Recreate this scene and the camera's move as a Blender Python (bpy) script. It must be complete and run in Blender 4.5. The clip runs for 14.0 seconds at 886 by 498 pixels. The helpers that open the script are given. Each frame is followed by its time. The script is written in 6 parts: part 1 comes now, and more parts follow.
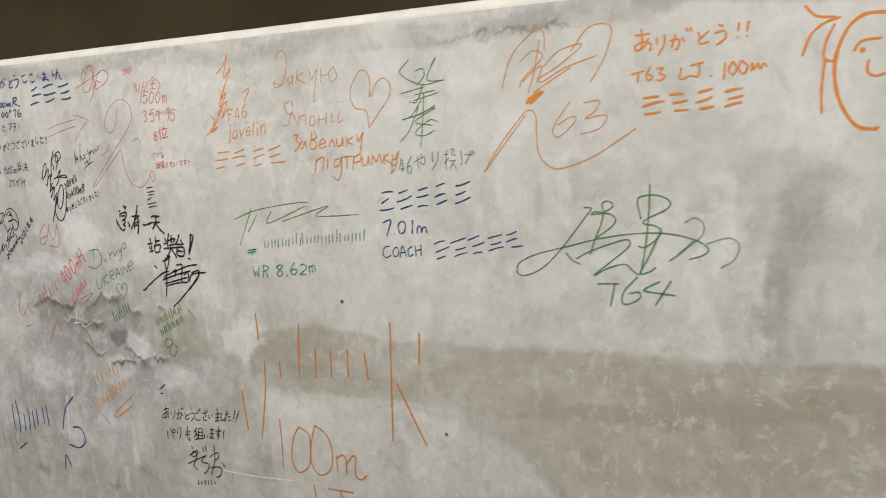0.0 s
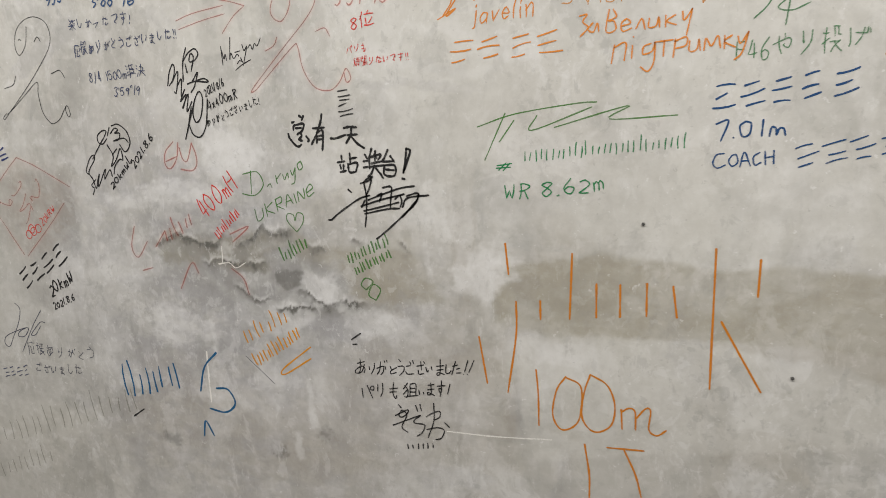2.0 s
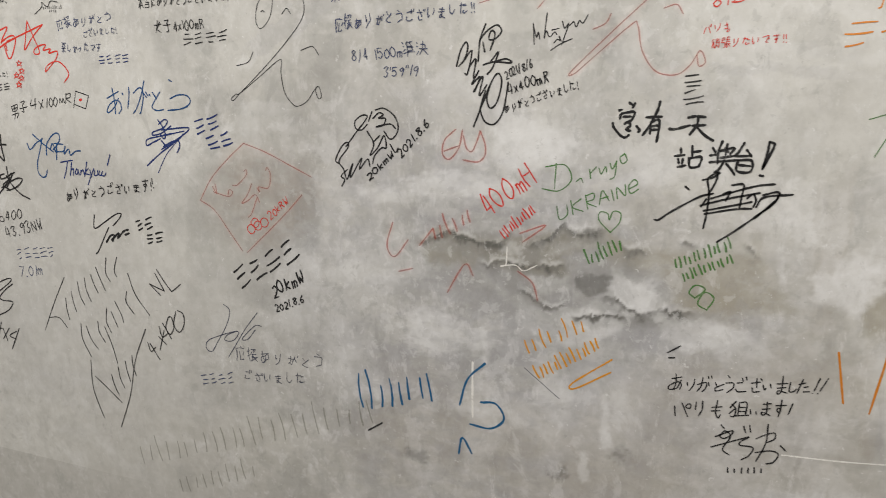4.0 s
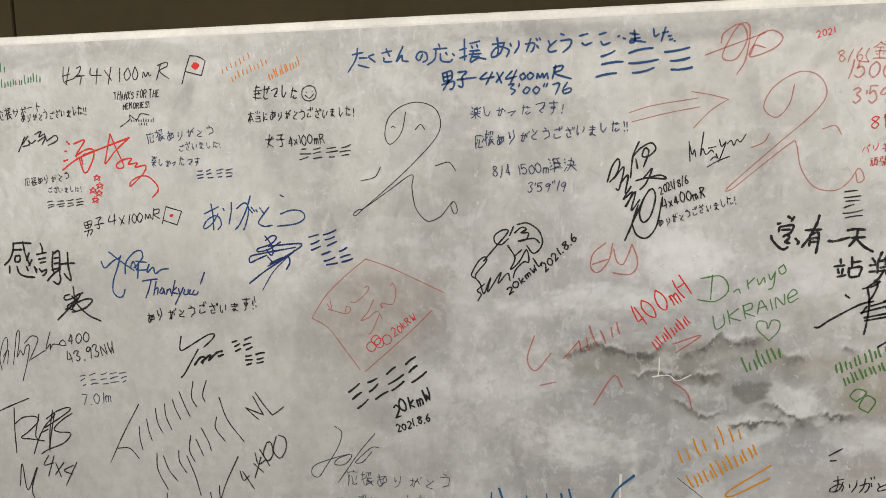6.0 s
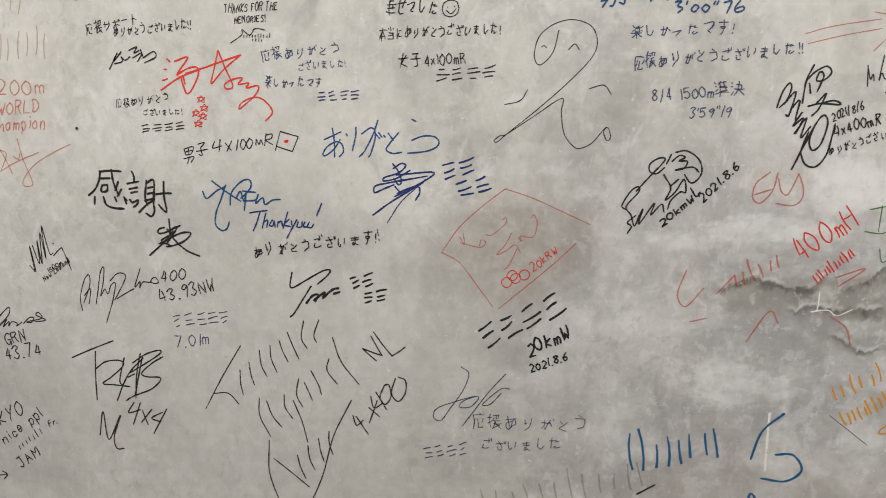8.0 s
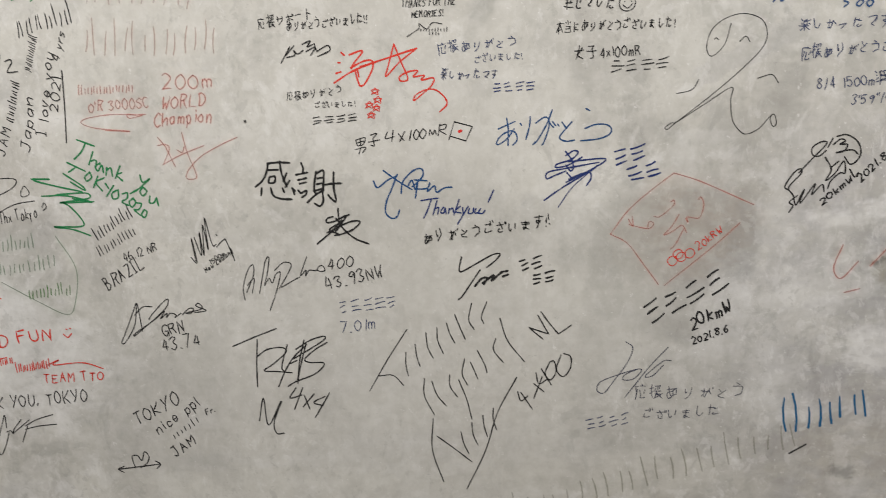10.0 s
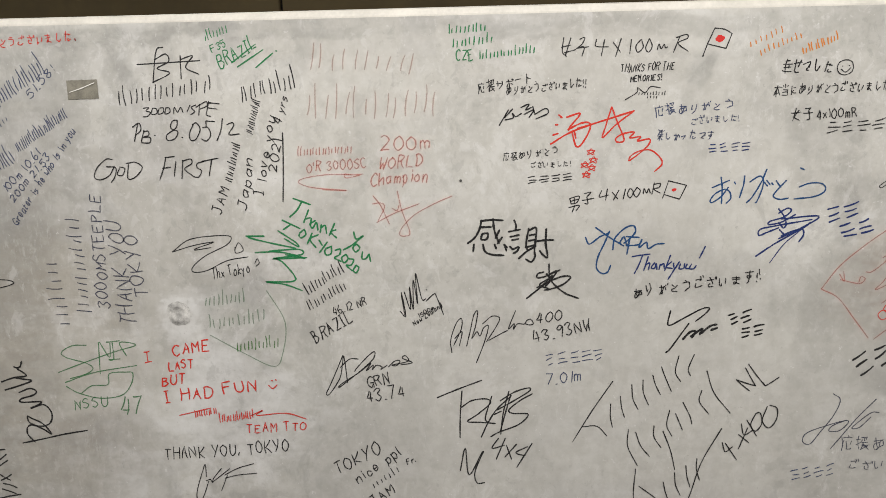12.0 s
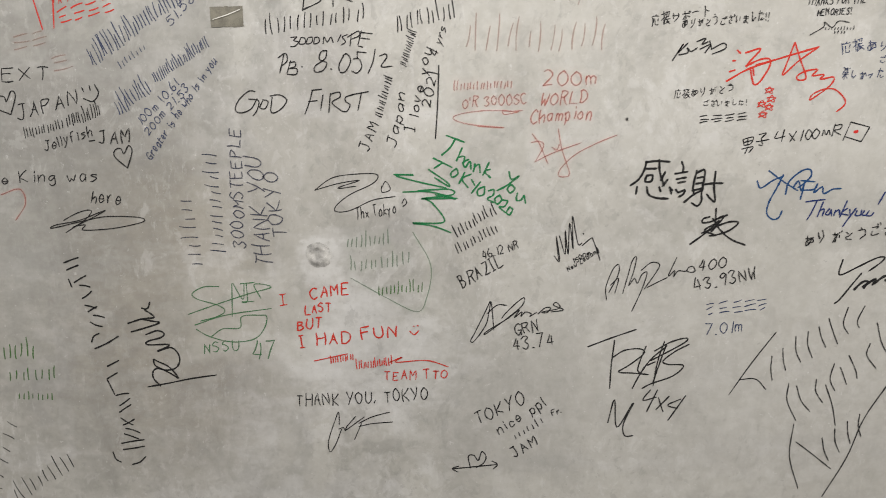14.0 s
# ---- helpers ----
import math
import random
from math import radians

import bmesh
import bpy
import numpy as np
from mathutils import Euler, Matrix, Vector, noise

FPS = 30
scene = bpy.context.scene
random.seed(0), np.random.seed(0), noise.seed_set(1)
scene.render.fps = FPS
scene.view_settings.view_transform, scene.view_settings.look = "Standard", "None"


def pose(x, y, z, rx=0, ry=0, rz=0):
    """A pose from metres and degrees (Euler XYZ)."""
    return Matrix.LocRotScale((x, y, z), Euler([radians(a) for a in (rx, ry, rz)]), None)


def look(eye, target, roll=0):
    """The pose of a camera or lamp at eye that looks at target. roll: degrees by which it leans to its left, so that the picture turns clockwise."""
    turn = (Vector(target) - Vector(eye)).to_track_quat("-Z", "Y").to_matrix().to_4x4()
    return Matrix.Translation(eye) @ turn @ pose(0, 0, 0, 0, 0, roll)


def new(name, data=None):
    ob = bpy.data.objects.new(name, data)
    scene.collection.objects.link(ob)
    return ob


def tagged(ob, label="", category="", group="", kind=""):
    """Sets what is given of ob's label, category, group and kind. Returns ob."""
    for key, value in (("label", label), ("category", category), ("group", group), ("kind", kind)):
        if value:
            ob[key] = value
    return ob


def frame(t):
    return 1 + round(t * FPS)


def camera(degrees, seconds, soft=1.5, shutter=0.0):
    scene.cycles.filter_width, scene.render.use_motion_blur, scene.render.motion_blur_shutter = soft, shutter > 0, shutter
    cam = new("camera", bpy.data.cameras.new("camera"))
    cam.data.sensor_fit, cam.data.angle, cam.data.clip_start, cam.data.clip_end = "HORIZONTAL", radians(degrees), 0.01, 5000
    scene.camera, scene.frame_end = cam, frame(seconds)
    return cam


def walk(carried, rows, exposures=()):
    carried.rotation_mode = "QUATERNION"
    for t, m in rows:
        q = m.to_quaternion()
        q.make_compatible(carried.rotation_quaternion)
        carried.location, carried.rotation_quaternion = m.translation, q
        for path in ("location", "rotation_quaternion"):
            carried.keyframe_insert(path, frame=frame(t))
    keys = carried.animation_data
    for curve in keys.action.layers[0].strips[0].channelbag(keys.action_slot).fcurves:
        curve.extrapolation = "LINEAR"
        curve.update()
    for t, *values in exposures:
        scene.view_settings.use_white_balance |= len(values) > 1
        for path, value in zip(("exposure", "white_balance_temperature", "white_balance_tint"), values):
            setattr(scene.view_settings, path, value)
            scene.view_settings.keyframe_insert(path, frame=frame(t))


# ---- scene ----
cam = camera(60.1, 14.0, soft=0.8, shutter=0.25)
TUBE_WATTS = 62.0
PATH = [
    (0, (1.073, -1.377, 1.601), (0.073, 0.337, 1.352), -0.7),
    (0.5, (0.831, -1.382, 1.577), (-0.164, 0.329, 1.285), -1.0),
    (1, (0.566, -1.442, 1.593), (-0.395, 0.279, 1.258), -1.2),
    (1.5, (0.432, -1.467, 1.569), (-0.486, 0.268, 1.186), -1.5),
    (2, (0.222, -1.435, 1.542), (-0.564, 0.351, 1.104), -1.3),
    (2.5, (0.034, -1.416, 1.541), (-0.679, 0.396, 1.085), -0.8),
    (3, (-0.2, -1.467, 1.529), (-0.894, 0.354, 1.081), -1.0),
    (3.5, (-0.409, -1.537, 1.545), (-1.104, 0.279, 1.076), -0.9),
    (4, (-0.527, -1.551, 1.538), (-1.242, 0.257, 1.072), -0.1),
    (4.2, (-0.585, -1.559, 1.54), (-1.295, 0.253, 1.078), 0.3),
    (6.3, (-1.099, -1.692, 1.654), (-1.544, 0.235, 1.357), -0.9),
    (6.5, (-1.115, -1.703, 1.644), (-1.552, 0.223, 1.328), -0.8),
    (7, (-1.204, -1.708, 1.607), (-1.614, 0.22, 1.269), -0.3),
    (7.5, (-1.347, -1.673, 1.561), (-1.725, 0.258, 1.2), 0.0),
    (7.7, (-1.413, -1.668, 1.548), (-1.775, 0.264, 1.179), 0.2),
    (9.8, (-1.972, -1.838, 1.538), (-2.153, 0.111, 1.127), -0.1),
    (10, (-2.022, -1.836, 1.553), (-2.214, 0.112, 1.141), -0.2),
    (10.5, (-2.186, -1.836, 1.621), (-2.422, 0.113, 1.236), -0.5),
    (11, (-2.343, -1.837, 1.639), (-2.607, 0.113, 1.281), -0.7),
    (11.5, (-2.428, -1.882, 1.655), (-2.677, 0.073, 1.313), -0.7),
    (12, (-2.514, -1.929, 1.639), (-2.737, 0.028, 1.294), -0.6),
    (12.5, (-2.56, -1.986, 1.623), (-2.762, -0.027, 1.277), -0.4),
    (13, (-2.644, -1.995, 1.588), (-2.841, -0.037, 1.231), -0.0),
    (13.5, (-2.788, -1.945, 1.566), (-2.998, 0.009, 1.192), 0.3),
    (14, (-2.908, -1.91, 1.534), (-3.135, 0.036, 1.133), 0.5),
]
EXPOSURES = [(0.0, -0.03), (0.5, -0.05), (1.0, -0.06), (3.0, 0.0), (6.5, 0.01), (10.0, 0.02), (11.0, 0.01), (11.5, 0.11), (12.0, 0.06), (12.5, 0.03), (14.0, 0.04)]
walk(cam, [(t, look(eye, target, roll)) for t, eye, target, roll in PATH], EXPOSURES)

# ---- world and light ----
world = bpy.data.worlds.new("world")
scene.world = world
world.use_nodes = True
world.node_tree.nodes["Background"].inputs[0].default_value = (0.55, 0.52, 0.47, 1)
world.node_tree.nodes["Background"].inputs[1].default_value = 0.04


def tube(x, y, z, length, watts):
    """A row of ceiling tubes that shines down."""
    lamp = bpy.data.lights.new("ceiling_tube", "AREA")
    lamp.shape, lamp.size, lamp.size_y, lamp.energy, lamp.color = "RECTANGLE", length, 0.25, watts, (1.0, 0.96, 0.915)
    ob = new("ceiling_tube", lamp)
    ob.matrix_world = pose(x, y, z)


for lx in (-5.4, -2.6, 0.2, 3.0):
    tube(lx, -1.35, 2.97, 2.2, TUBE_WATTS)


# ---- materials ----
def nodes_of(name):
    mat = bpy.data.materials.new(name)
    mat.use_nodes = True
    tree = mat.node_tree
    return mat, tree, tree.nodes["Principled BSDF"]


def add(tree, kind, operation="", data_type="", blend_type="", smooth="", layer="", **values):
    """A node of that kind; in_Name=value sets an input."""
    node = tree.nodes.new(kind)
    if operation:
        node.operation = operation
    if data_type:
        node.data_type, node.blend_type = data_type, blend_type
    if smooth:
        node.interpolation_type = smooth
    if layer:
        node.layer_name = layer
    for key, value in values.items():
        node.inputs[key[3:].replace("_", " ")].default_value = value
    return node


def noise_node(tree, vector, scale, detail=5.0, rough=0.55):
    node = add(tree, "ShaderNodeTexNoise", in_Scale=scale, in_Detail=detail, in_Roughness=rough)
    tree.links.new(vector, node.inputs["Vector"])
    return node


def ramp(tree, value, low, high, out_low=0.0, out_high=1.0, smooth=True):
    node = add(tree, "ShaderNodeMapRange", smooth="SMOOTHSTEP" if smooth else "LINEAR")
    tree.links.new(value, node.inputs["Value"])
    for key, number in (("From Min", low), ("From Max", high), ("To Min", out_low), ("To Max", out_high)):
        node.inputs[key].default_value = number
    return node.outputs["Result"]


def blend(tree, factor, first, second, mode="MIX"):
    node = add(tree, "ShaderNodeMix", data_type="RGBA", blend_type=mode)
    for socket, value in ((node.inputs[0], factor), (node.inputs[6], first), (node.inputs[7], second)):
        if isinstance(value, bpy.types.NodeSocket):
            tree.links.new(value, socket)
        else:
            socket.default_value = value
    return node.outputs[2]


def maths(tree, op, a, b):
    node = add(tree, "ShaderNodeMath", operation=op)
    for socket, value in zip(node.inputs, (a, b)):
        if isinstance(value, bpy.types.NodeSocket):
            tree.links.new(value, socket)
        else:
            socket.default_value = value
    return node.outputs[0]


def bump(tree, bsdf, height, strength, distance):
    node = add(tree, "ShaderNodeBump", in_Strength=strength, in_Distance=distance)
    tree.links.new(height, node.inputs["Height"])
    tree.links.new(node.outputs[0], bsdf.inputs["Normal"])


def plain(name, colour, rough, scale=6.0, vary=0.18, metal=0.0, relief=0.15):
    mat, tree, bsdf = nodes_of(name)
    place = add(tree, "ShaderNodeTexCoord").outputs["Object"]
    broad, fine = noise_node(tree, place, scale, 4).outputs["Fac"], noise_node(tree, place, scale * 14, 3).outputs["Fac"]
    both = maths(tree, "ADD", maths(tree, "MULTIPLY", broad, 0.7), maths(tree, "MULTIPLY", fine, 0.3))
    dark = tuple(c * (1 - vary) for c in colour) + (1,)
    light = tuple(min(1, c * (1 + vary)) for c in colour) + (1,)
    tree.links.new(blend(tree, ramp(tree, both, 0.3, 0.7), dark, light), bsdf.inputs["Base Color"])
    tree.links.new(ramp(tree, fine, 0.3, 0.7, rough - 0.08, rough + 0.08), bsdf.inputs["Roughness"])
    bsdf.inputs["Metallic"].default_value = metal
    bump(tree, bsdf, both, relief, 0.002)
    return mat


def ink(name, colour, cover):
    """Marker ink: a thin streaky film that lets some of the plaster through."""
    mat, tree, bsdf = nodes_of(name)
    place = add(tree, "ShaderNodeTexCoord").outputs["Object"]
    grain, streak = noise_node(tree, place, 420, 3).outputs["Fac"], noise_node(tree, place, 26, 3).outputs["Fac"]
    both = maths(tree, "ADD", maths(tree, "MULTIPLY", grain, 0.55), maths(tree, "MULTIPLY", streak, 0.45))
    bsdf.inputs["Base Color"].default_value = (*colour, 1)
    bsdf.inputs["Roughness"].default_value = 0.5
    tree.links.new(ramp(tree, both, 0.34, 0.5, cover * 0.62, cover), bsdf.inputs["Alpha"])
    return mat


BLACK = ink("black_marker", (0.008, 0.008, 0.009), 0.97)
INK = ink("black_pen", (0.012, 0.012, 0.013), 0.95)
SLATE = ink("slate_pen", (0.045, 0.05, 0.085), 0.78)
BLUE = ink("blue_marker", (0.006, 0.055, 0.17), 0.96)
NAVY = ink("navy_marker", (0.008, 0.025, 0.13), 0.96)
STEEL = ink("steel_blue_marker", (0.0, 0.09, 0.22), 0.92)
LIGHTBLUE = ink("blue_pen", (0.035, 0.05, 0.12), 0.84)
GREEN = ink("green_marker", (0.008, 0.19, 0.06), 0.88)
SAGE = ink("sage_green_marker", (0.05, 0.19, 0.07), 0.72)
FADEGREEN = ink("faded_green_marker", (0.06, 0.2, 0.03), 0.72)
PALEGREEN = ink("pale_green_marker", (0.1, 0.26, 0.12), 0.5)
RED = ink("red_marker", (0.62, 0.03, 0.015), 0.9)
REDDOT = ink("red_dot", (0.6, 0.02, 0.015), 0.97)
PALERED = ink("pale_red_marker", (0.56, 0.08, 0.04), 0.54)
ORANGE = ink("orange_marker", (0.66, 0.215, 0.015), 0.84)
AMBER = ink("amber_marker", (0.6, 0.25, 0.045), 0.6)
RUST = ink("rust_orange_marker", (0.55, 0.18, 0.005), 0.92)
FAINT = ink("faint_olive_marker", (0.2, 0.2, 0.12), 0.3)
FADERED = ink("faded_brown_red_marker", (0.42, 0.14, 0.08), 0.36)
OCHRE = ink("ochre_marker", (0.66, 0.27, 0.0), 0.88)
CHALK = ink("chalk", (0.85, 0.84, 0.8), 0.8)

# plaster tones
BASE = (0.47, 0.462, 0.435)
PALE = (0.56, 0.555, 0.525)
WHITE = (0.71, 0.712, 0.712)
OLIVE = (0.31, 0.285, 0.22)
WARM = (0.37, 0.345, 0.3)
COOL = (0.355, 0.352, 0.372)
GREY = (0.262, 0.26, 0.248)
DIRT = (0.3, 0.28, 0.24)
BROWN = (0.3, 0.24, 0.19)
CRACK = (0.1, 0.098, 0.088)

# the plaster's own tones, laid on a fine sheet of the wall's front: smears, repairs and stains
SHEET_X, SHEET_Z, CELL = (-5.0, 2.2), (0.36, 1.878), 0.0034
grid_x = np.linspace(*SHEET_X, int((SHEET_X[1] - SHEET_X[0]) / CELL) + 1)
grid_z = np.linspace(*SHEET_Z, int((SHEET_Z[1] - SHEET_Z[0]) / CELL) + 1)
flat_x, flat_z = np.meshgrid(grid_x, grid_z, indexing="ij")
table = np.random.default_rng(11).random((256, 256))


def lattice(x, z, seed):
    """Smooth value noise, 0 to 1."""
    x, z = x + seed * 17.3, z + seed * 31.7
    i, j = np.floor(x).astype(int), np.floor(z).astype(int)
    u, v = x - i, z - j
    u, v = u * u * (3 - 2 * u), v * v * (3 - 2 * v)
    i0, j0, i1, j1 = i % 256, j % 256, (i + 1) % 256, (j + 1) % 256
    return (table[i0, j0] * (1 - u) + table[i1, j0] * u) * (1 - v) + (table[i0, j1] * (1 - u) + table[i1, j1] * u) * v


def layers(x, z, scale, count, seed, rough=0.55):
    total, weight, sum_ = 0.0, 1.0, 0.0
    for k in range(count):
        total = total + weight * lattice(x * scale * 2 ** k, z * scale * 2 ** k, seed + k)
        sum_, weight = sum_ + weight, weight * rough
    return total / sum_


def step(value, low, high):
    t = np.clip((value - low) / (high - low), 0, 1)
    return t * t * (3 - 2 * t)


soft_x = flat_x + (layers(flat_x, flat_z, 4, 2, 1) - 0.5) * 0.16 + (layers(flat_x, flat_z, 22, 4, 2, 0.7) - 0.5) * 0.06
soft_z = flat_z + (layers(flat_x, flat_z, 4, 2, 5) - 0.5) * 0.12 + (layers(flat_x, flat_z, 22, 4, 6, 0.7) - 0.5) * 0.06
jag_x = flat_x + (layers(flat_x, flat_z, 24, 4, 9, 0.9) - 0.5) * 0.075
jag_z = flat_z + (layers(flat_x, flat_z, 24, 4, 13, 0.9) - 0.5) * 0.06
blotch = layers(soft_x, soft_z, 9, 5, 17, 0.65)
tones = np.empty((*flat_x.shape, 3))
tones[:] = BASE


def lay_tone(mask, colour):
    global tones
    tones += mask[..., None] * (np.array(colour) - tones)


lay_tone(step(layers(flat_x, flat_z, 1.7, 5, 21), 0.4, 0.62), PALE)
lay_tone(0.3 * step(layers(soft_x * 4.5, soft_z * 1.1, 2.0, 5, 26, 0.65), 0.56, 0.74), GREY)
lay_tone(0.32 * step(layers(soft_x * 1.3, soft_z * 5.5, 2.0, 4, 33), 0.56, 0.70), WHITE)
lay_tone(0.22 * step(blotch, 0.52, 0.66), GREY)


def patch(x, z, rx, rz, degrees, colour, strength, soft, shape):
    """A repair, smear or stain of plaster round (x, z); o: round, b: trowelled, j: jagged, k: a crack with a sharp upper lip."""
    near = (np.hypot(rx, rz) * 1.7 + 0.16)
    i0, i1 = np.searchsorted(grid_x, (x - near, x + near))
    j0, j1 = np.searchsorted(grid_z, (z - near, z + near))
    if i1 <= i0 or j1 <= j0:
        return
    cut = (slice(i0, i1), slice(j0, j1))
    fx, fz = flat_x[cut], flat_z[cut]
    px, pz = (jag_x[cut], jag_z[cut]) if shape in "jk" else (fx + 0.45 * (soft_x[cut] - fx), fz + 0.45 * (soft_z[cut] - fz))
    c, s = math.cos(radians(degrees)), math.sin(radians(degrees))
    u, v = ((px - x) * c + (pz - z) * s) / rx, ((pz - z) * c - (px - x) * s) / rz
    along, across = (fx - x) * c + (fz - z) * s, (fz - z) * c - (fx - x) * s
    kin = 61 + int(abs(x) * 90 + abs(z) * 130) % 60
    grain = layers(along * 13, across * 30, 1.0, 4, kin, 0.75)
    if shape == "k":
        lip = across - (layers(along, across * 0.5, 15, 5, kin, 0.8) - 0.5) * 0.055
        thick = rz * (0.1 + 1.7 * layers(along, across, 30, 3, kin + 9, 0.7))
        drop = -lip / thick
        mask = step(drop, 0.0, 0.2) * (1 - step(drop, 0.6, 1.5) * 0.85) * (1 - step(drop, 1.5, 3.0)) * (1 - step(abs(along) / rx, 0.8, 1.1)) * (0.6 + 0.4 * step(layers(fx, fz, 40, 3, kin, 0.7), 0.38, 0.56))
    else:
        away = np.maximum(abs(u), abs(v)) if shape == "b" else np.hypot(u, v)
        away = away + (grain - 0.5) * (0.3 if rx > 0.2 else 0.75) + (layers(jag_x[cut] * 1.6, jag_z[cut], 48, 3, kin + 3, 0.85) - 0.5) * 0.4
        mask = (1 - step(away, max(0.0, 1 - soft), 1 + soft)) * (0.5 + 0.5 * step(grain, 0.62, 0.42))
    tones[cut] += (min(0.95, strength * (1.35 if colour == WHITE else 1.7 if shape == "k" else 1.25)) * mask)[..., None] * (np.array(colour) - tones[cut])


# loose trowel sweeps all over, pale and dark
trowel = random.Random(5)


def sweeps(count, xs, zs, colours, low, high, size):
    for _ in range(count):
        patch(trowel.uniform(*xs), trowel.uniform(*zs), trowel.uniform(0.25, 1.0) * size, trowel.uniform(0.05, 0.35) * size, trowel.choice((0, 5, 84, 90, 96, trowel.uniform(-50, 50))), trowel.choice(colours), trowel.uniform(low, high), trowel.uniform(0.04, 0.22), "b")


sweeps(700, SHEET_X, SHEET_Z, (WHITE, PALE, GREY, COOL, BASE), 0.05, 0.2, 0.14)
# drips and runs in the cool grey repair
runs = np.exp(-(((flat_x + 0.95) / 0.62) ** 4 + ((flat_z - 0.92) / 0.42) ** 4))
lay_tone(0.42 * runs * step(layers(soft_x * 9, flat_z * 1.1, 2.4, 4, 41, 0.6), 0.56, 0.62), WHITE)
lay_tone(0.36 * runs * step(layers(soft_x * 8, flat_z * 1.3, 2.6, 4, 47, 0.6), 0.55, 0.63), GREY)
lay_tone(0.4 * runs * step(layers(jag_x, jag_z, 12, 4, 52, 0.7), 0.57, 0.61), WHITE)
sweeps(130, (-1.45, -0.2), (0.55, 1.25), (WHITE, WHITE, GREY, COOL), 0.1, 0.4, 0.09)
sweeps(60, (-0.6, 0.3), (0.8, 1.3), (WHITE, PALE, WARM), 0.1, 0.35, 0.12)
sweeps(60, (0.2, 1.3), (1.1, 1.6), (WHITE, PALE, GREY), 0.08, 0.25, 0.12)
sweeps(50, (-4.3, -3.0), (0.5, 1.1), (WHITE, PALE, GREY), 0.1, 0.3, 0.1)
sweeps(60, (-2.4, -1.2), (0.8, 1.4), (WHITE, PALE, GREY), 0.06, 0.25, 0.1)
patch(-0.09, 1.00, 0.164, 0.056, 0, PALE, 0.5, 0.2, "b")
patch(-1.05, 0.91, 0.545, 0.463, 0, COOL, 0.6, 0.5, "o")
patch(-1.53, 0.63, 0.423, 0.274, 0, DIRT, 0.2, 0.6, "o")
patch(0.15, 1.42, 0.481, 0.196, 0, PALE, 0.25, 0.7, "o")
patch(0.42, 1.34, 0.132, 0.072, 0, PALE, 0.4, 0.25, "b")
patch(0.59, 1.69, 0.331, 0.132, 0, PALE, 0.35, 0.6, "o")
patch(-0.94, 1.39, 0.098, 0.058, 10, WHITE, 0.38, 0.25, "o")
patch(-0.51, 0.98, 0.073, 0.043, -20, WHITE, 0.38, 0.25, "o")
patch(-0.29, 1.17, 0.055, 0.044, 15, WHITE, 0.38, 0.25, "o")
patch(-0.66, 1.18, 0.072, 0.031, 30, WHITE, 0.38, 0.25, "o")
patch(-0.86, 1.38, 0.026, 0.072, -5, WHITE, 0.28, 0.4, "o")
patch(-0.20, 0.98, 0.099, 0.044, 0, WHITE, 0.38, 0.25, "o")
patch(-0.79, 1.02, 0.091, 0.039, 25, WHITE, 0.38, 0.25, "o")
patch(-1.28, 1.09, 0.176, 0.057, 20, WHITE, 0.38, 0.25, "o")
patch(-1.14, 0.93, 0.121, 0.042, 0, WHITE, 0.38, 0.25, "o")
patch(-0.88, 0.82, 0.040, 0.117, 0, WHITE, 0.28, 0.4, "o")
patch(-1.19, 0.67, 0.040, 0.120, 0, WHITE, 0.28, 0.4, "o")
patch(-0.73, 0.76, 0.026, 0.091, 0, WHITE, 0.28, 0.4, "o")
patch(-1.43, 0.90, 0.045, 0.136, 0, WHITE, 0.28, 0.4, "o")
patch(-1.03, 0.76, 0.091, 0.028, -10, WHITE, 0.38, 0.25, "o")
patch(-0.94, 1.38, 0.066, 0.043, 8, WHITE, 0.38, 0.25, "o")
patch(-1.15, 1.27, 0.180, 0.031, 10, WHITE, 0.38, 0.25, "o")
patch(-1.64, 0.92, 0.090, 0.024, 5, WHITE, 0.38, 0.25, "o")
patch(-1.17, 0.97, 0.065, 0.018, 0, WHITE, 0.38, 0.25, "o")
patch(-3.32, 0.86, 0.144, 0.187, 0, WHITE, 0.28, 0.4, "o")
patch(-3.46, 1.11, 0.074, 0.074, 0, WHITE, 0.38, 0.25, "o")
patch(-3.35, 0.94, 0.051, 0.102, 0, WHITE, 0.28, 0.4, "o")
patch(-2.85, 0.70, 0.048, 0.043, 0, WHITE, 0.38, 0.25, "o")
patch(-3.77, 1.10, 0.102, 0.051, 20, WHITE, 0.38, 0.25, "o")
patch(-3.67, 0.61, 0.051, 0.153, 0, WHITE, 0.28, 0.4, "o")
patch(-4.12, 0.95, 0.102, 0.040, 20, WHITE, 0.38, 0.25, "o")
patch(0.32, 1.28, 0.056, 0.072, 0, WHITE, 0.28, 0.4, "o")
patch(-0.91, 1.13, 0.275, 0.096, -3, GREY, 0.42, 0.6, "o")
patch(-0.74, 1.05, 0.300, 0.181, 0, GREY, 0.22, 0.6, "o")
patch(-0.97, 0.67, 0.393, 0.154, 0, WARM, 0.4, 0.6, "o")
patch(-4.17, 1.47, 0.304, 0.337, 0, GREY, 0.35, 0.6, "o")
patch(-1.63, 1.22, 0.140, 0.112, 0, BROWN, 0.35, 0.5, "o")
patch(-1.44, 1.56, 0.039, 0.204, -4, GREY, 0.28, 0.8, "o")
patch(-2.12, 1.71, 0.017, 0.104, -25, GREY, 0.6, 0.2, "o")
patch(-1.86, 1.52, 0.036, 0.112, 0, GREY, 0.3, 0.6, "o")
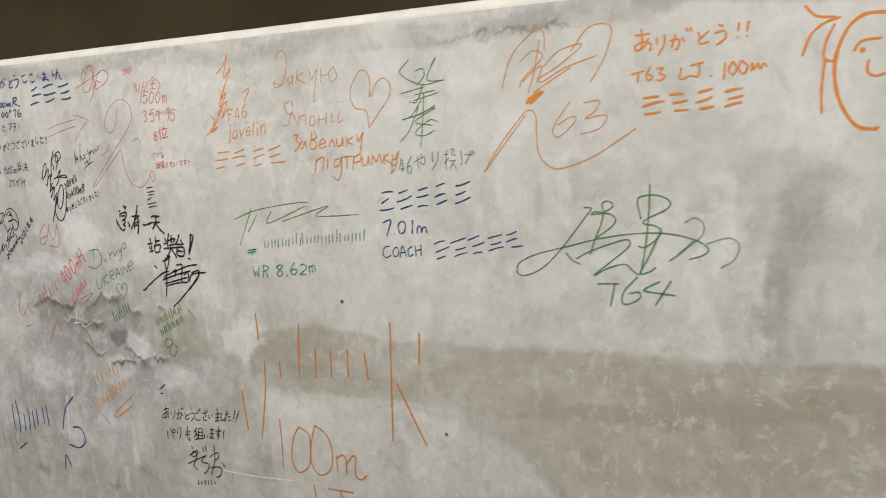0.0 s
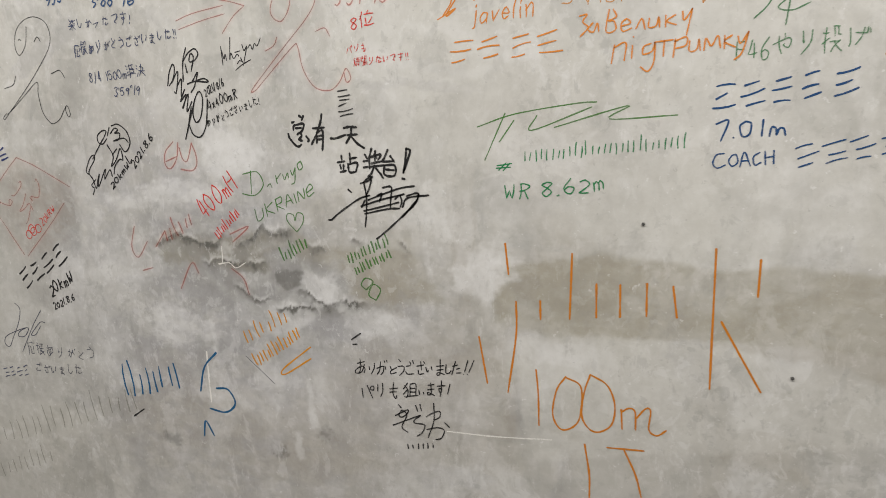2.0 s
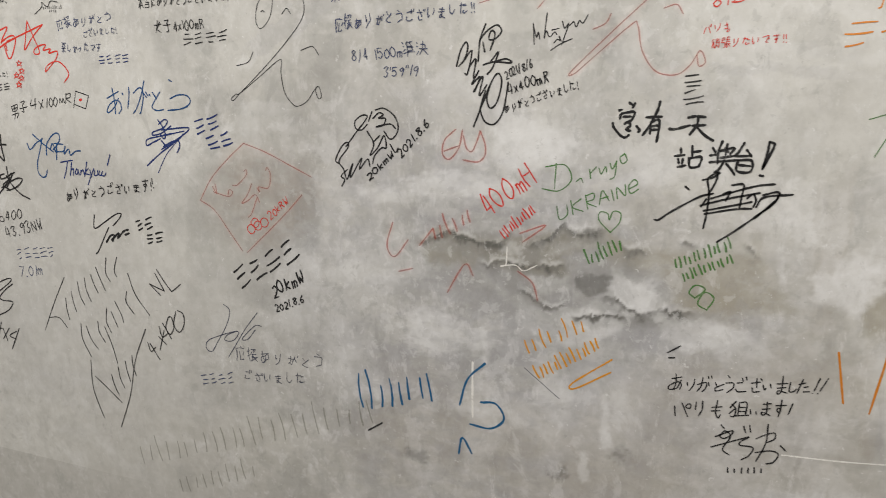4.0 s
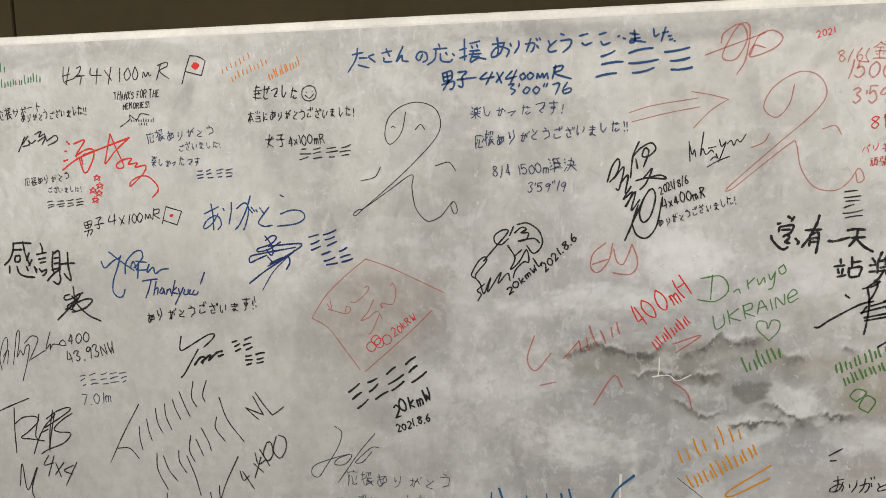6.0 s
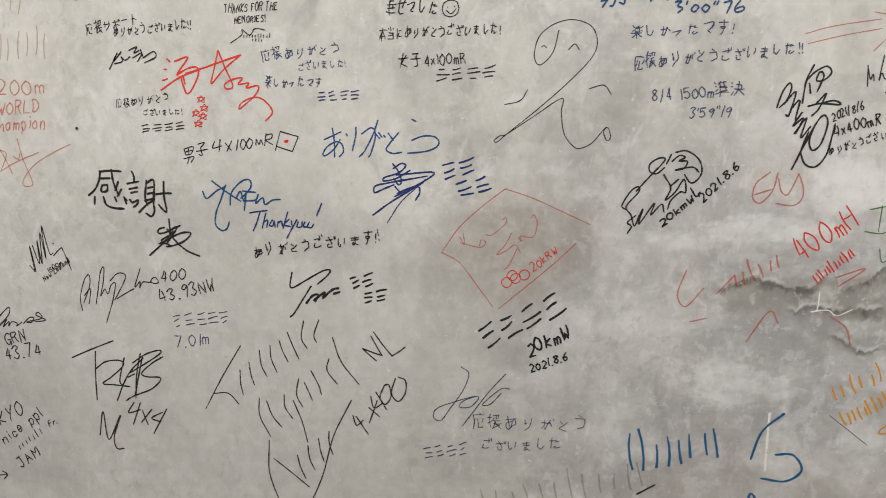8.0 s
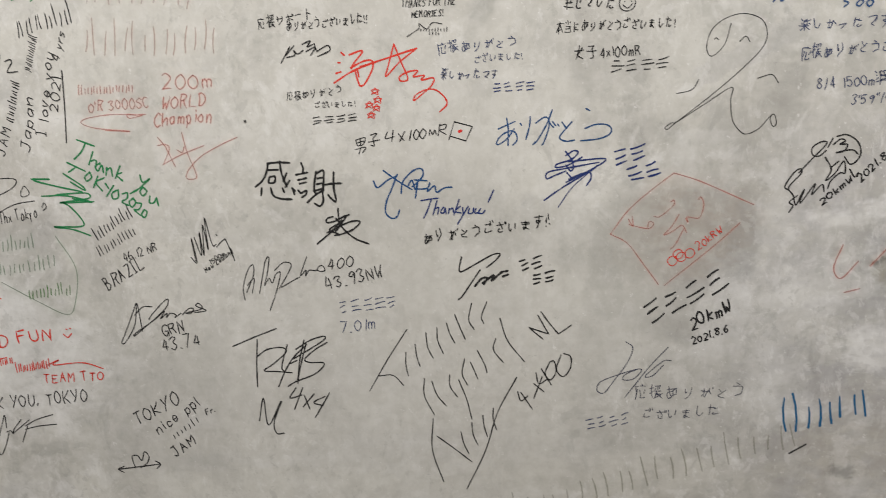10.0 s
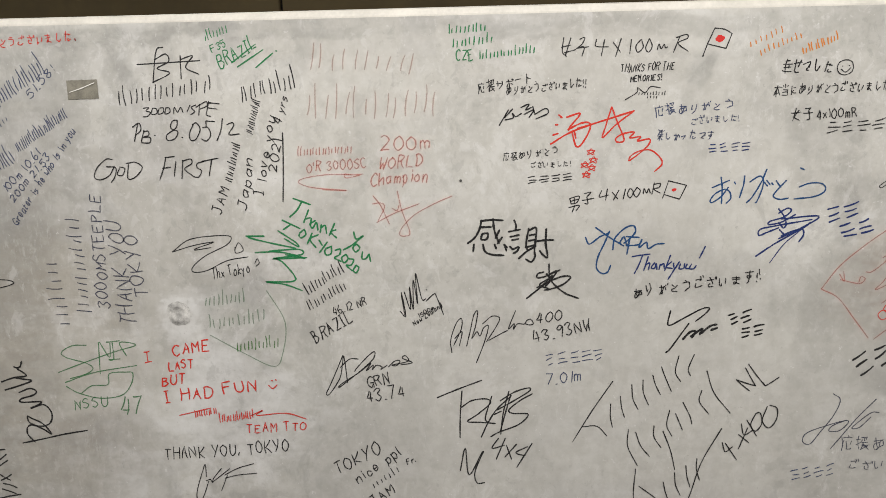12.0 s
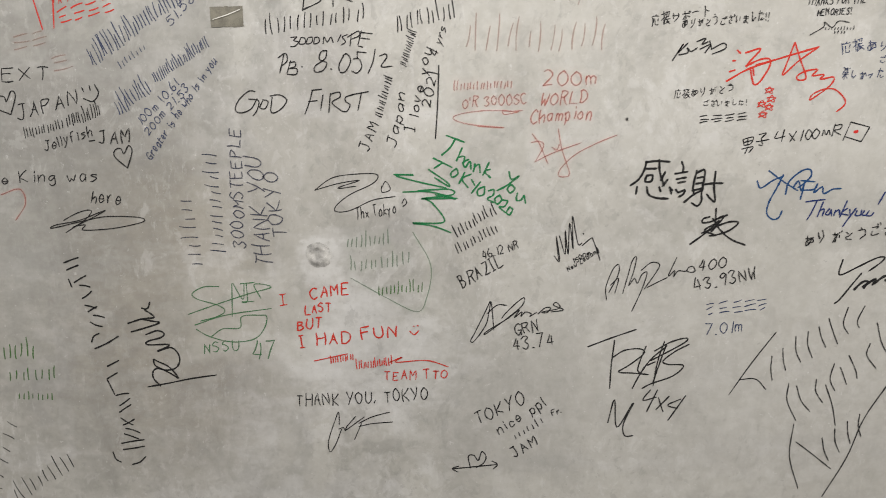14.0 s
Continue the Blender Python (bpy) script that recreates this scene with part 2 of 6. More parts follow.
patch(-1.54, 0.98, 0.365, 0.084, 0, PALE, 0.3, 0.6, "o")
patch(-1.21, 1.11, 0.117, 0.104, 0, GREY, 0.25, 0.7, "o")
patch(0.94, 1.36, 0.027, 0.175, -3, DIRT, 0.4, 0.35, "b")
patch(0.94, 1.29, 0.024, 0.090, -3, GREY, 0.25, 0.3, "b")
patch(0.93, 1.46, 0.054, 0.063, 0, GREY, 0.25, 0.7, "o")
patch(0.98, 1.56, 0.036, 0.018, 0, GREY, 0.4, 0.6, "o")
patch(0.69, 1.10, 0.015, 0.015, 0, CRACK, 0.42, 0.7, "o")
patch(0.75, 1.10, 0.015, 0.013, 0, CRACK, 0.42, 0.7, "o")
patch(0.87, 1.10, 0.015, 0.015, 0, CRACK, 0.42, 0.7, "o")
patch(0.83, 1.04, 0.011, 0.009, 0, CRACK, 0.42, 0.7, "o")
patch(-0.73, 0.71, 0.021, 0.020, 0, CRACK, 0.5, 0.6, "j")
patch(-1.21, 0.62, 0.031, 0.018, 0, CRACK, 0.5, 0.6, "j")
patch(-0.86, 0.64, 0.014, 0.018, 0, CRACK, 0.5, 0.6, "j")
patch(-2.44, 0.97, 0.784, 0.272, 0, GREY, 0.14, 0.35, "o")
patch(-3.90, 0.93, 0.289, 0.443, 0, WARM, 0.55, 0.5, "o")
patch(-4.19, 0.78, 0.361, 0.377, 0, GREY, 0.3, 0.6, "o")
patch(-2.59, 0.71, 0.752, 0.187, 0, COOL, 0.12, 0.5, "o")
patch(-3.92, 1.25, 0.102, 0.103, 0, DIRT, 0.35, 0.6, "o")
patch(-3.56, 1.76, 0.019, 0.056, 30, GREY, 0.4, 0.6, "o")
patch(-3.41, 1.41, 0.013, 0.192, 0, GREY, 0.2, 0.8, "o")
patch(-2.12, 1.72, 0.028, 0.078, -20, GREY, 0.4, 0.6, "o")
patch(-3.03, 1.70, 0.135, 0.098, 0, PALE, 0.3, 0.6, "o")
patch(-3.72, 1.59, 0.034, 0.241, 0, GREY, 0.2, 0.8, "o")
patch(-1.76, 1.44, 0.042, 0.211, 0, GREY, 0.22, 0.8, "o")
patch(-1.84, 0.75, 0.365, 0.242, 0, PALE, 0.55, 0.6, "o")
patch(-2.01, 1.10, 0.351, 0.180, 0, PALE, 0.25, 0.7, "o")
patch(-1.83, 0.84, 0.331, 0.180, 0, PALE, 0.25, 0.6, "o")
patch(-3.30, 0.83, 0.196, 0.204, 0, WHITE, 0.42, 0.35, "o")
patch(-3.38, 0.98, 0.096, 0.144, 0, WHITE, 0.3, 0.4, "o")
patch(-4.24, 1.32, 0.240, 0.363, 0, GREY, 0.28, 0.6, "o")
patch(0.51, 1.46, 0.014, 0.099, 0, PALE, 0.5, 0.2, "b")
patch(0.54, 1.53, 0.012, 0.066, 0, WHITE, 0.3, 0.2, "b")
patch(0.46, 1.35, 0.072, 0.044, 0, PALE, 0.45, 0.12, "b")
patch(0.98, 1.24, 0.010, 0.072, 0, GREY, 0.35, 0.4, "b")
patch(0.85, 1.28, 0.060, 0.030, 0, PALE, 0.35, 0.15, "b")
patch(0.05, 1.25, 0.096, 0.052, 0, PALE, 0.4, 0.15, "b")
patch(-0.21, 1.38, 0.090, 0.052, 0, WHITE, 0.3, 0.15, "b")

def plan(text):
    return np.array([[float(n) for n in pair.split(",")] for pair in text.split()])


def slab(outline, colour, strength, soft, rough):
    """A tone laid over the plaster, with a trowelled, slightly ragged outline."""
    corners = plan(outline)
    (x0, z0), (x1, z1) = corners.min(0) - 0.12, corners.max(0) + 0.12
    cut = (slice(*np.searchsorted(grid_x, (x0, x1))), slice(*np.searchsorted(grid_z, (z0, z1))))
    fx, fz = flat_x[cut], flat_z[cut]
    if not fx.size:
        return
    px = fx + rough * (0.45 * (jag_x[cut] - fx) + 0.35 * (soft_x[cut] - fx))
    pz = fz + rough * (0.45 * (jag_z[cut] - fz) + 0.35 * (soft_z[cut] - fz))
    inside, away = np.zeros(fx.shape, dtype=bool), np.full(fx.shape, 9.0)
    for (ax, az), (bx, bz) in zip(corners, np.roll(corners, -1, 0)):
        t = np.clip(((px - ax) * (bx - ax) + (pz - az) * (bz - az)) / ((bx - ax) ** 2 + (bz - az) ** 2), 0, 1)
        away = np.minimum(away, np.hypot(px - ax - t * (bx - ax), pz - az - t * (bz - az)))
        if az != bz:
            inside ^= ((az > pz) != (bz > pz)) & (px < (bx - ax) * (pz - az) / (bz - az) + ax)
    kin = 71 + int(abs(x0) * 90 + abs(z0) * 130) % 60
    body = 0.66 + 0.34 * step(layers(px, pz * 1.8, 14, 4, kin, 0.7), 0.62, 0.4)
    mask = strength * body * step(np.where(inside, away, -away), -soft, soft)
    tones[cut] += mask[..., None] * (np.array(colour) - tones[cut])


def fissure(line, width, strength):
    """A broken lip of plaster, painted flat: a crisp jagged upper edge with a highlight, and the shade of a dark,
    ragged hollow under it.
    """
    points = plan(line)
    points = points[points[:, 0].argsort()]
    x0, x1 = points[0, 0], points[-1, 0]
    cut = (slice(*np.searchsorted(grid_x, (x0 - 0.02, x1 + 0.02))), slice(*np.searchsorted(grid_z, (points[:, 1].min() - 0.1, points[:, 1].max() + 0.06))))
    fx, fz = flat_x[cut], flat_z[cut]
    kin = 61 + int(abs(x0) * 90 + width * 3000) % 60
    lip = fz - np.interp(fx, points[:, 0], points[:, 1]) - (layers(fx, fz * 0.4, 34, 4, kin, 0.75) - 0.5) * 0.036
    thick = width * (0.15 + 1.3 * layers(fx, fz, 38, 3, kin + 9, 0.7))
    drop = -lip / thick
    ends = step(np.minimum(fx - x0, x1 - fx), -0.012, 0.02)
    # shade under the lip, put into the plaster colour
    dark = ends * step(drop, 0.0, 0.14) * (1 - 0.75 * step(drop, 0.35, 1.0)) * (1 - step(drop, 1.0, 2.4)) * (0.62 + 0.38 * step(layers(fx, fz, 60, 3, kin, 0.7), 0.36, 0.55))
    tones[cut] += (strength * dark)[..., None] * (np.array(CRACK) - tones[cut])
    # light caught along the upper edge, painted as a thin white rim
    lip_highlight = 0.45 * ends * step(lip, 0.0, 0.003) * (1 - step(lip, 0.004, 0.014)) * step(layers(fx, fz, 26, 2, kin + 4), 0.4, 0.6)
    tones[cut] += lip_highlight[..., None] * (np.array(WHITE) - tones[cut])


# broad paler and duller areas of the wall, one over the other
slab("-0.378,1.688 0.361,1.645 0.396,1.266 0.162,1.231 -0.313,1.210 -0.383,1.472", PALE, 0.4, 0.05, 1.0)
slab("-2.849,1.723 -1.795,1.691 -1.811,1.170 -1.880,0.827 -1.990,0.326 -3.279,0.038", PALE, 0.4, 0.04, 1.0)
slab("-2.940,1.858 -1.904,1.834 -1.918,1.416 -2.525,1.343 -2.967,1.453", PALE, 0.45, 0.05, 1.0)
slab("-2.830,1.351 -2.092,1.431 -2.043,1.009 -2.673,0.981", PALE, 0.35, 0.05, 1.0)
slab("-4.431,1.841 -3.686,1.834 -3.730,1.341 -4.014,1.297 -4.501,1.317", GREY, 0.38, 0.05, 1.0)
slab("-3.840,0.801 -3.612,0.877 -3.506,0.721 -3.482,0.415 -4.003,0.376", COOL, 0.15, 0.04, 1.0)
slab("-3.085,1.069 -2.530,1.128 -1.836,1.045 -1.355,0.989 -1.322,0.653 -3.125,0.549", COOL, 0.1, 0.03, 1.0)
slab("-2.275,1.345 -1.795,1.269 -1.786,1.103 -2.110,1.180 -2.528,1.201 -2.762,1.167 -2.670,1.256", GREY, 0.2, 0.02, 1.0)
slab("-0.677,0.937 -0.254,1.021 -0.219,0.722 -0.843,0.582 -0.850,0.752", WARM, 0.4, 0.03, 1.0)
slab("-1.835,1.285 -1.472,1.335 -1.464,1.112 -1.607,0.923 -1.843,1.018", GREY, 0.3, 0.012, 1.0)
slab("-1.461,1.249 -1.200,1.251 -1.216,1.093 -1.472,0.998", PALE, 0.3, 0.02, 1.0)
slab("-2.888,1.060 -1.677,1.122 -1.684,0.791 -3.007,0.558", PALE, 0.4, 0.04, 1.0)
slab("-0.931,0.900 -0.665,0.926 -0.666,0.746 -0.873,0.692", WHITE, 0.2, 0.02, 1.0)
slab("-0.777,1.300 -0.482,1.306 -0.460,1.176 -0.692,1.178", OLIVE, 0.3, 0.03, 1.0)
slab("-4.513,1.468 -3.800,1.448 -3.872,1.056 -4.573,1.030", GREY, 0.34, 0.04, 1.0)
slab("-3.839,1.072 -3.527,1.068 -3.471,0.852 -3.840,0.801", PALE, 0.45, 0.02, 1.0)
slab("-3.402,1.222 -3.181,1.228 -3.195,0.958 -3.376,0.951", GREY, 0.22, 0.02, 1.0)
slab("-3.166,1.066 -2.820,1.094 -2.811,0.884 -3.164,0.867", PALE, 0.4, 0.02, 1.0)
# olive and brown coats with trowelled edges, and the paler ones that lap over them
slab("0.142,1.045 0.421,1.065 1.085,1.218 1.094,1.038 0.557,0.916 0.471,0.978 0.368,1.026", WARM, 0.72, 0.008, 0.6)
slab("-0.297,1.166 -0.078,1.203 0.145,1.194 0.542,1.214 0.855,1.232 1.083,1.250 1.087,1.176 0.762,1.090 0.421,1.059 0.231,1.055 0.048,1.047 -0.192,1.028 -0.305,1.041", OLIVE, 0.66, 0.008, 0.6)
slab("0.543,1.183 1.085,1.218 1.090,1.115 0.812,1.104", OLIVE, 0.35, 0.03, 1.0)
slab("-0.249,1.016 0.048,1.047 0.171,1.030 0.368,1.011 0.471,0.970 0.533,0.911 -0.207,0.744 -0.237,0.889", PALE, 0.6, 0.006, 0.5)
slab("-0.212,1.010 -0.086,1.023 -0.068,0.949 -0.199,0.896", WHITE, 0.5, 0.006, 0.6)
slab("0.357,1.266 0.908,1.288 0.910,1.241 0.542,1.220 0.370,1.217", PALE, 0.5, 0.006, 0.5)
slab("0.383,1.373 0.524,1.393 0.524,1.316 0.396,1.299", PALE, 0.5, 0.004, 0.4)
slab("0.941,1.399 1.074,1.426 1.082,1.264 0.945,1.236", PALE, 0.4, 0.006, 0.4)
slab("0.899,1.406 0.939,1.399 0.941,1.245 0.917,1.227", GREY, 0.32, 0.006, 0.5)
slab("-0.075,1.366 0.096,1.381 0.150,1.271 0.152,1.230 -0.050,1.227", PALE, 0.45, 0.004, 0.4)
slab("0.082,1.161 0.195,1.155 0.198,1.107 0.095,1.107", PALE, 0.25, 0.006, 0.5)
slab("-0.278,0.957 -0.088,0.971 0.117,0.953 0.114,0.924 -0.145,0.914 -0.278,0.919", PALE, 0.5, 0.006, 0.8)
# the spalled patch: grey and olive ground, broken lips with painted shade and highlights, white scuffs
slab("-1.201,1.154 -1.132,1.185 -1.014,1.169 -0.866,1.212 -0.784,1.218 -0.794,1.181 -0.864,1.151 -0.851,1.115 -0.987,1.102 -1.052,1.109 -1.174,1.097", (0.25, 0.235, 0.19), 0.72, 0.012, 1.0)
slab("-1.146,1.100 -0.863,1.114 -0.789,1.060 -0.859,1.001 -1.051,0.991 -1.146,1.033", GREY, 0.35, 0.02, 1.0)
slab("-0.784,1.218 -0.737,1.186 -0.637,1.183 -0.481,1.185 -0.420,1.067 -0.595,1.046 -0.667,1.133 -0.757,1.137", OLIVE, 0.66, 0.02, 1.0)
slab("-0.752,1.033 -0.683,1.036 -0.595,1.051 -0.489,1.047 -0.626,1.018 -0.716,1.013", GREY, 0.5, 0.01, 1.0)
slab("-0.751,1.125 -0.710,1.105 -0.666,1.116 -0.668,1.062 -0.694,1.034 -0.742,1.059", WHITE, 0.5, 0.012, 1.3)
slab("-0.638,1.029 -0.583,1.024 -0.509,1.033 -0.526,0.983 -0.599,0.949 -0.658,0.990", WHITE, 0.6, 0.012, 1.3)
slab("-1.276,0.950 -1.196,0.969 -1.200,0.945 -1.261,0.935", WHITE, 0.5, 0.005, 1.0)
slab("-1.030,1.453 -0.886,1.444 -0.871,1.353 -1.016,1.323 -1.042,1.394", WHITE, 0.34, 0.012, 1.0)
slab("-1.443,0.943 -1.352,0.897 -1.294,0.760 -1.421,0.708 -1.464,0.823", WHITE, 0.22, 0.02, 1.0)
slab("-1.014,1.163 -0.944,1.166 -0.950,1.150 -1.000,1.142", WHITE, 0.4, 0.006, 1.0)
slab("-0.865,1.188 -0.794,1.187 -0.852,1.158 -0.913,1.159", WHITE, 0.25, 0.008, 1.0)
slab("-0.936,1.101 -0.851,1.115 -0.843,1.085 -0.910,1.072", WHITE, 0.3, 0.008, 1.0)
slab("-1.049,0.814 -0.942,0.818 -0.875,0.747 -0.926,0.710 -0.980,0.756 -1.035,0.760", WHITE, 0.3, 0.01, 1.0)
slab("-0.403,1.143 -0.326,1.197 -0.277,1.189 -0.265,1.142 -0.315,1.077 -0.391,1.095", WHITE, 0.62, 0.012, 1.4)
slab("-1.574,1.111 -1.455,1.073 -1.479,0.928 -1.595,0.883 -1.614,1.012", WHITE, 0.38, 0.012, 1.0)
slab("-0.956,1.041 -0.793,1.043 -0.734,1.008 -0.863,0.973 -0.945,0.985", WHITE, 0.25, 0.012, 1.0)
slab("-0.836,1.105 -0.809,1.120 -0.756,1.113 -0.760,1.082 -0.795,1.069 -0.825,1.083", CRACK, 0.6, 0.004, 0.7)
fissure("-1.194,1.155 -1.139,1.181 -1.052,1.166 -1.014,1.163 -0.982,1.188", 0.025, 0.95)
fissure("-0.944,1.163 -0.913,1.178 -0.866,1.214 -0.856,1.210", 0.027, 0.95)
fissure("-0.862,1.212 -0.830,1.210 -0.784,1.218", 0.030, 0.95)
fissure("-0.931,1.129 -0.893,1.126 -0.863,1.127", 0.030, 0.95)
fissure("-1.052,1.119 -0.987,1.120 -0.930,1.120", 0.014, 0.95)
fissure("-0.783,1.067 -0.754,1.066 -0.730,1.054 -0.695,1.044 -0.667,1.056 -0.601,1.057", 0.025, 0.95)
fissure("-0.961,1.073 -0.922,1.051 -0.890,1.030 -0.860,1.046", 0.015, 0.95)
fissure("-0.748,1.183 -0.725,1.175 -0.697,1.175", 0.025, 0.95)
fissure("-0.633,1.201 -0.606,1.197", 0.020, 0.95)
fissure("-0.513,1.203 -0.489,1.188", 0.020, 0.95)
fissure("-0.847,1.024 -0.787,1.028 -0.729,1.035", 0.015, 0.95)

slab("0.543,1.080 1.086,1.194 1.094,1.038 0.637,0.935", OLIVE, 0.4, 0.03, 1.0)
slab("-3.509,1.160 -3.433,1.177 -3.401,1.133 -3.417,1.057 -3.482,1.036 -3.519,1.084", WHITE, 0.45, 0.006, 1.3)
slab("-3.376,0.997 -3.255,1.017 -3.232,0.895 -3.271,0.766 -3.363,0.825", WHITE, 0.3, 0.012, 1.6)
slab("-1.860,0.986 -1.362,1.059 -1.322,0.653 -1.843,0.623", GREY, 0.2, 0.04, 1.0)
slab("-2.014,1.918 -1.494,1.906 -1.499,1.561 -2.007,1.576", GREY, 0.16, 0.04, 1.0)
slab("-3.391,0.945 -2.767,0.994 -2.770,0.531 -3.418,0.499", GREY, 0.2, 0.04, 1.0)
slab("-4.033,1.845 -3.339,1.833 -3.359,1.491 -4.076,1.492", GREY, 0.14, 0.05, 1.0)
slab("-0.774,0.845 -0.757,0.848 -0.742,0.731 -0.761,0.725", WHITE, 0.6, 0.006, 0.6)
slab("-0.810,0.704 -0.792,0.708 -0.782,0.641 -0.799,0.634", WHITE, 0.5, 0.006, 0.6)
slab("-1.057,0.963 -1.042,0.963 -1.033,0.879 -1.050,0.876", WHITE, 0.42, 0.006, 0.6)
slab("-0.721,1.104 -0.687,1.096 -0.617,1.044 -0.638,1.029 -0.695,1.052", WHITE, 0.45, 0.006, 1.4)
slab("-1.278,0.835 -0.859,1.014 -0.785,0.973 -0.983,0.893 -1.175,0.794", GREY, 0.16, 0.03, 1.5)
slab("-1.081,0.851 -1.011,0.845 -0.992,0.680 -1.073,0.602", WHITE, 0.22, 0.01, 0.8)
# grubby strip under the top edge
for band_x, band_r, band_s in ((-3.6, 0.5, 0.45), (-2.4, 0.5, 0.25), (-1.1, 0.45, 0.45), (-0.3, 0.35, 0.4), (0.5, 0.3, 0.5), (1.0, 0.3, 0.4)):
    patch(band_x, 1.855, band_r, 0.022, 0, GREY, band_s, 0.5, "b")
for soot_x in (0.32, 0.42, 0.5):
    patch(soot_x, 1.832, 0.06, 0.005, 6, CRACK, 0.55, 0.6, "j")

plaster, ptree, pbsdf = nodes_of("smeared_grey_plaster")
pcoord = add(ptree, "ShaderNodeTexCoord").outputs["Object"]
tone = add(ptree, "ShaderNodeVertexColor", layer="plaster_tone").outputs["Color"]
speckle = noise_node(ptree, pcoord, 160, 4, 0.7).outputs["Fac"]
mottle = noise_node(ptree, pcoord, 28, 6, 0.65).outputs["Fac"]
tone = blend(ptree, ramp(ptree, mottle, 0.34, 0.66, 0.0, 0.7), tone, blend(ptree, 1.0, tone, (0.86, 0.855, 0.84, 1), "MULTIPLY"))
tone = blend(ptree, ramp(ptree, speckle, 0.62, 0.8, 0, 0.28), tone, (*GREY, 1))
long = add(ptree, "ShaderNodeMapping", in_Scale=(1.0, 1.0, 0.16), in_Rotation=(0.0, 0.35, 0.0))
ptree.links.new(pcoord, long.inputs["Vector"])
scuffs = noise_node(ptree, long.outputs[0], 70, 4, 0.6).outputs["Fac"]
tone = blend(ptree, ramp(ptree, scuffs, 0.6, 0.74, 0, 0.12), tone, (*WHITE, 1))
flecks = noise_node(ptree, pcoord, 44, 3, 0.8).outputs["Fac"]
tone = blend(ptree, ramp(ptree, flecks, 0.64, 0.69, 0, 0.42), tone, (*WHITE, 1))
tone = blend(ptree, ramp(ptree, flecks, 0.36, 0.31, 0, 0.34), tone, (*GREY, 1))
# dry trowel scrapes: crisp thin streaks, upright and level, that come and go over the wall
for turned, stretch, where, colour, cover in ((0.12, (1.0, 1.0, 0.3), 5.0, WHITE, 0.3), (1.4, (1.0, 1.0, 0.35), 6.5, WHITE, 0.3), (0.6, (1.0, 1.0, 0.5), 8.0, GREY, 0.3)):
    pulled = add(ptree, "ShaderNodeMapping", in_Scale=stretch, in_Rotation=(0.0, turned, 0.0), in_Location=(where, 0.0, where))
    ptree.links.new(pcoord, pulled.inputs["Vector"])
    thread = noise_node(ptree, pulled.outputs[0], 48, 6, 0.75).outputs["Fac"]
    spread = noise_node(ptree, pulled.outputs[0], where, 4, 0.6).outputs["Fac"]
    tone = blend(ptree, maths(ptree, "MULTIPLY", ramp(ptree, thread, 0.54, 0.63, 0, cover), ramp(ptree, spread, 0.53, 0.64)), tone, (*colour, 1))
# worn skim: crisp-edged pale and dull islands at hand's width and finger's width
for size, where, pale, dull in ((9.0, 3.7, 0.22, 0.26), (31.0, 9.1, 0.22, 0.26)):
    shifted = add(ptree, "ShaderNodeMapping", in_Location=(where, 0.0, -where), in_Scale=(1.0, 1.0, 0.8))
    ptree.links.new(pcoord, shifted.inputs["Vector"])
    island = add(ptree, "ShaderNodeTexNoise", in_Scale=size, in_Detail=9.0, in_Roughness=0.68, in_Distortion=0.5)
    ptree.links.new(shifted.outputs[0], island.inputs["Vector"])
    island = island.outputs["Fac"]
    spread = ramp(ptree, noise_node(ptree, shifted.outputs[0], 1.5, 3, 0.6).outputs["Fac"], 0.42, 0.6, 0.3, 1.15)
    tone = blend(ptree, maths(ptree, "MULTIPLY", ramp(ptree, island, 0.55, 0.61, 0, pale), spread), tone, (*WHITE, 1))
    tone = blend(ptree, maths(ptree, "MULTIPLY", ramp(ptree, island, 0.44, 0.38, 0, dull), spread), tone, (*GREY, 1))
ptree.links.new(tone, pbsdf.inputs["Base Color"])
ptree.links.new(ramp(ptree, mottle, 0.3, 0.7, 0.42, 0.66), pbsdf.inputs["Roughness"])
bump(ptree, pbsdf, maths(ptree, "ADD", maths(ptree, "MULTIPLY", mottle, 0.8), maths(ptree, "MULTIPLY", speckle, 0.2)), 0.2, 0.003)

# top edge paler than the wall: overhead light it catches is in its colour
lip_paint = plain("lit_worn_edge_plaster", (0.6, 0.58, 0.53), 0.6, 9, 0.14)
panel_paint = plain("brown_painted_panel", (0.082, 0.064, 0.034), 0.85, 1.2, 0.2)
panel_paint.node_tree.nodes["Principled BSDF"].inputs["Specular IOR Level"].default_value = 0.15
gap_dark = plain("dark_joint", (0.012, 0.01, 0.008), 0.8)
room_paint = plain("grey_room_paint", (0.36, 0.35, 0.33), 0.7, 2.0, 0.08)
ceiling_paint = plain("white_ceiling_paint", (0.7, 0.69, 0.66), 0.7, 2.0, 0.05)
floor_paint = plain("grey_concrete_floor", (0.24, 0.235, 0.225), 0.5, 2.5, 0.15)
tape_cloth = plain("grey_adhesive_tape", (0.2, 0.19, 0.155), 0.55, 30, 0.35)
mortar = plain("mortar_plug_plaster", (0.46, 0.455, 0.44), 0.65, 40, 0.5, relief=0.8)
steel = plain("dark_steel", (0.1, 0.1, 0.095), 0.5, 80, 0.3, metal=0.4)


# ---- mesh helpers ----
def link(name, verts, faces, material, parent=None, label=""):
    mesh = bpy.data.meshes.new(name)
    mesh.from_pydata(verts, [], faces)
    mesh.materials.append(material)
    mesh.update()
    ob = new(name, mesh)
    if parent:
        ob.parent = parent
    return tagged(ob, label)


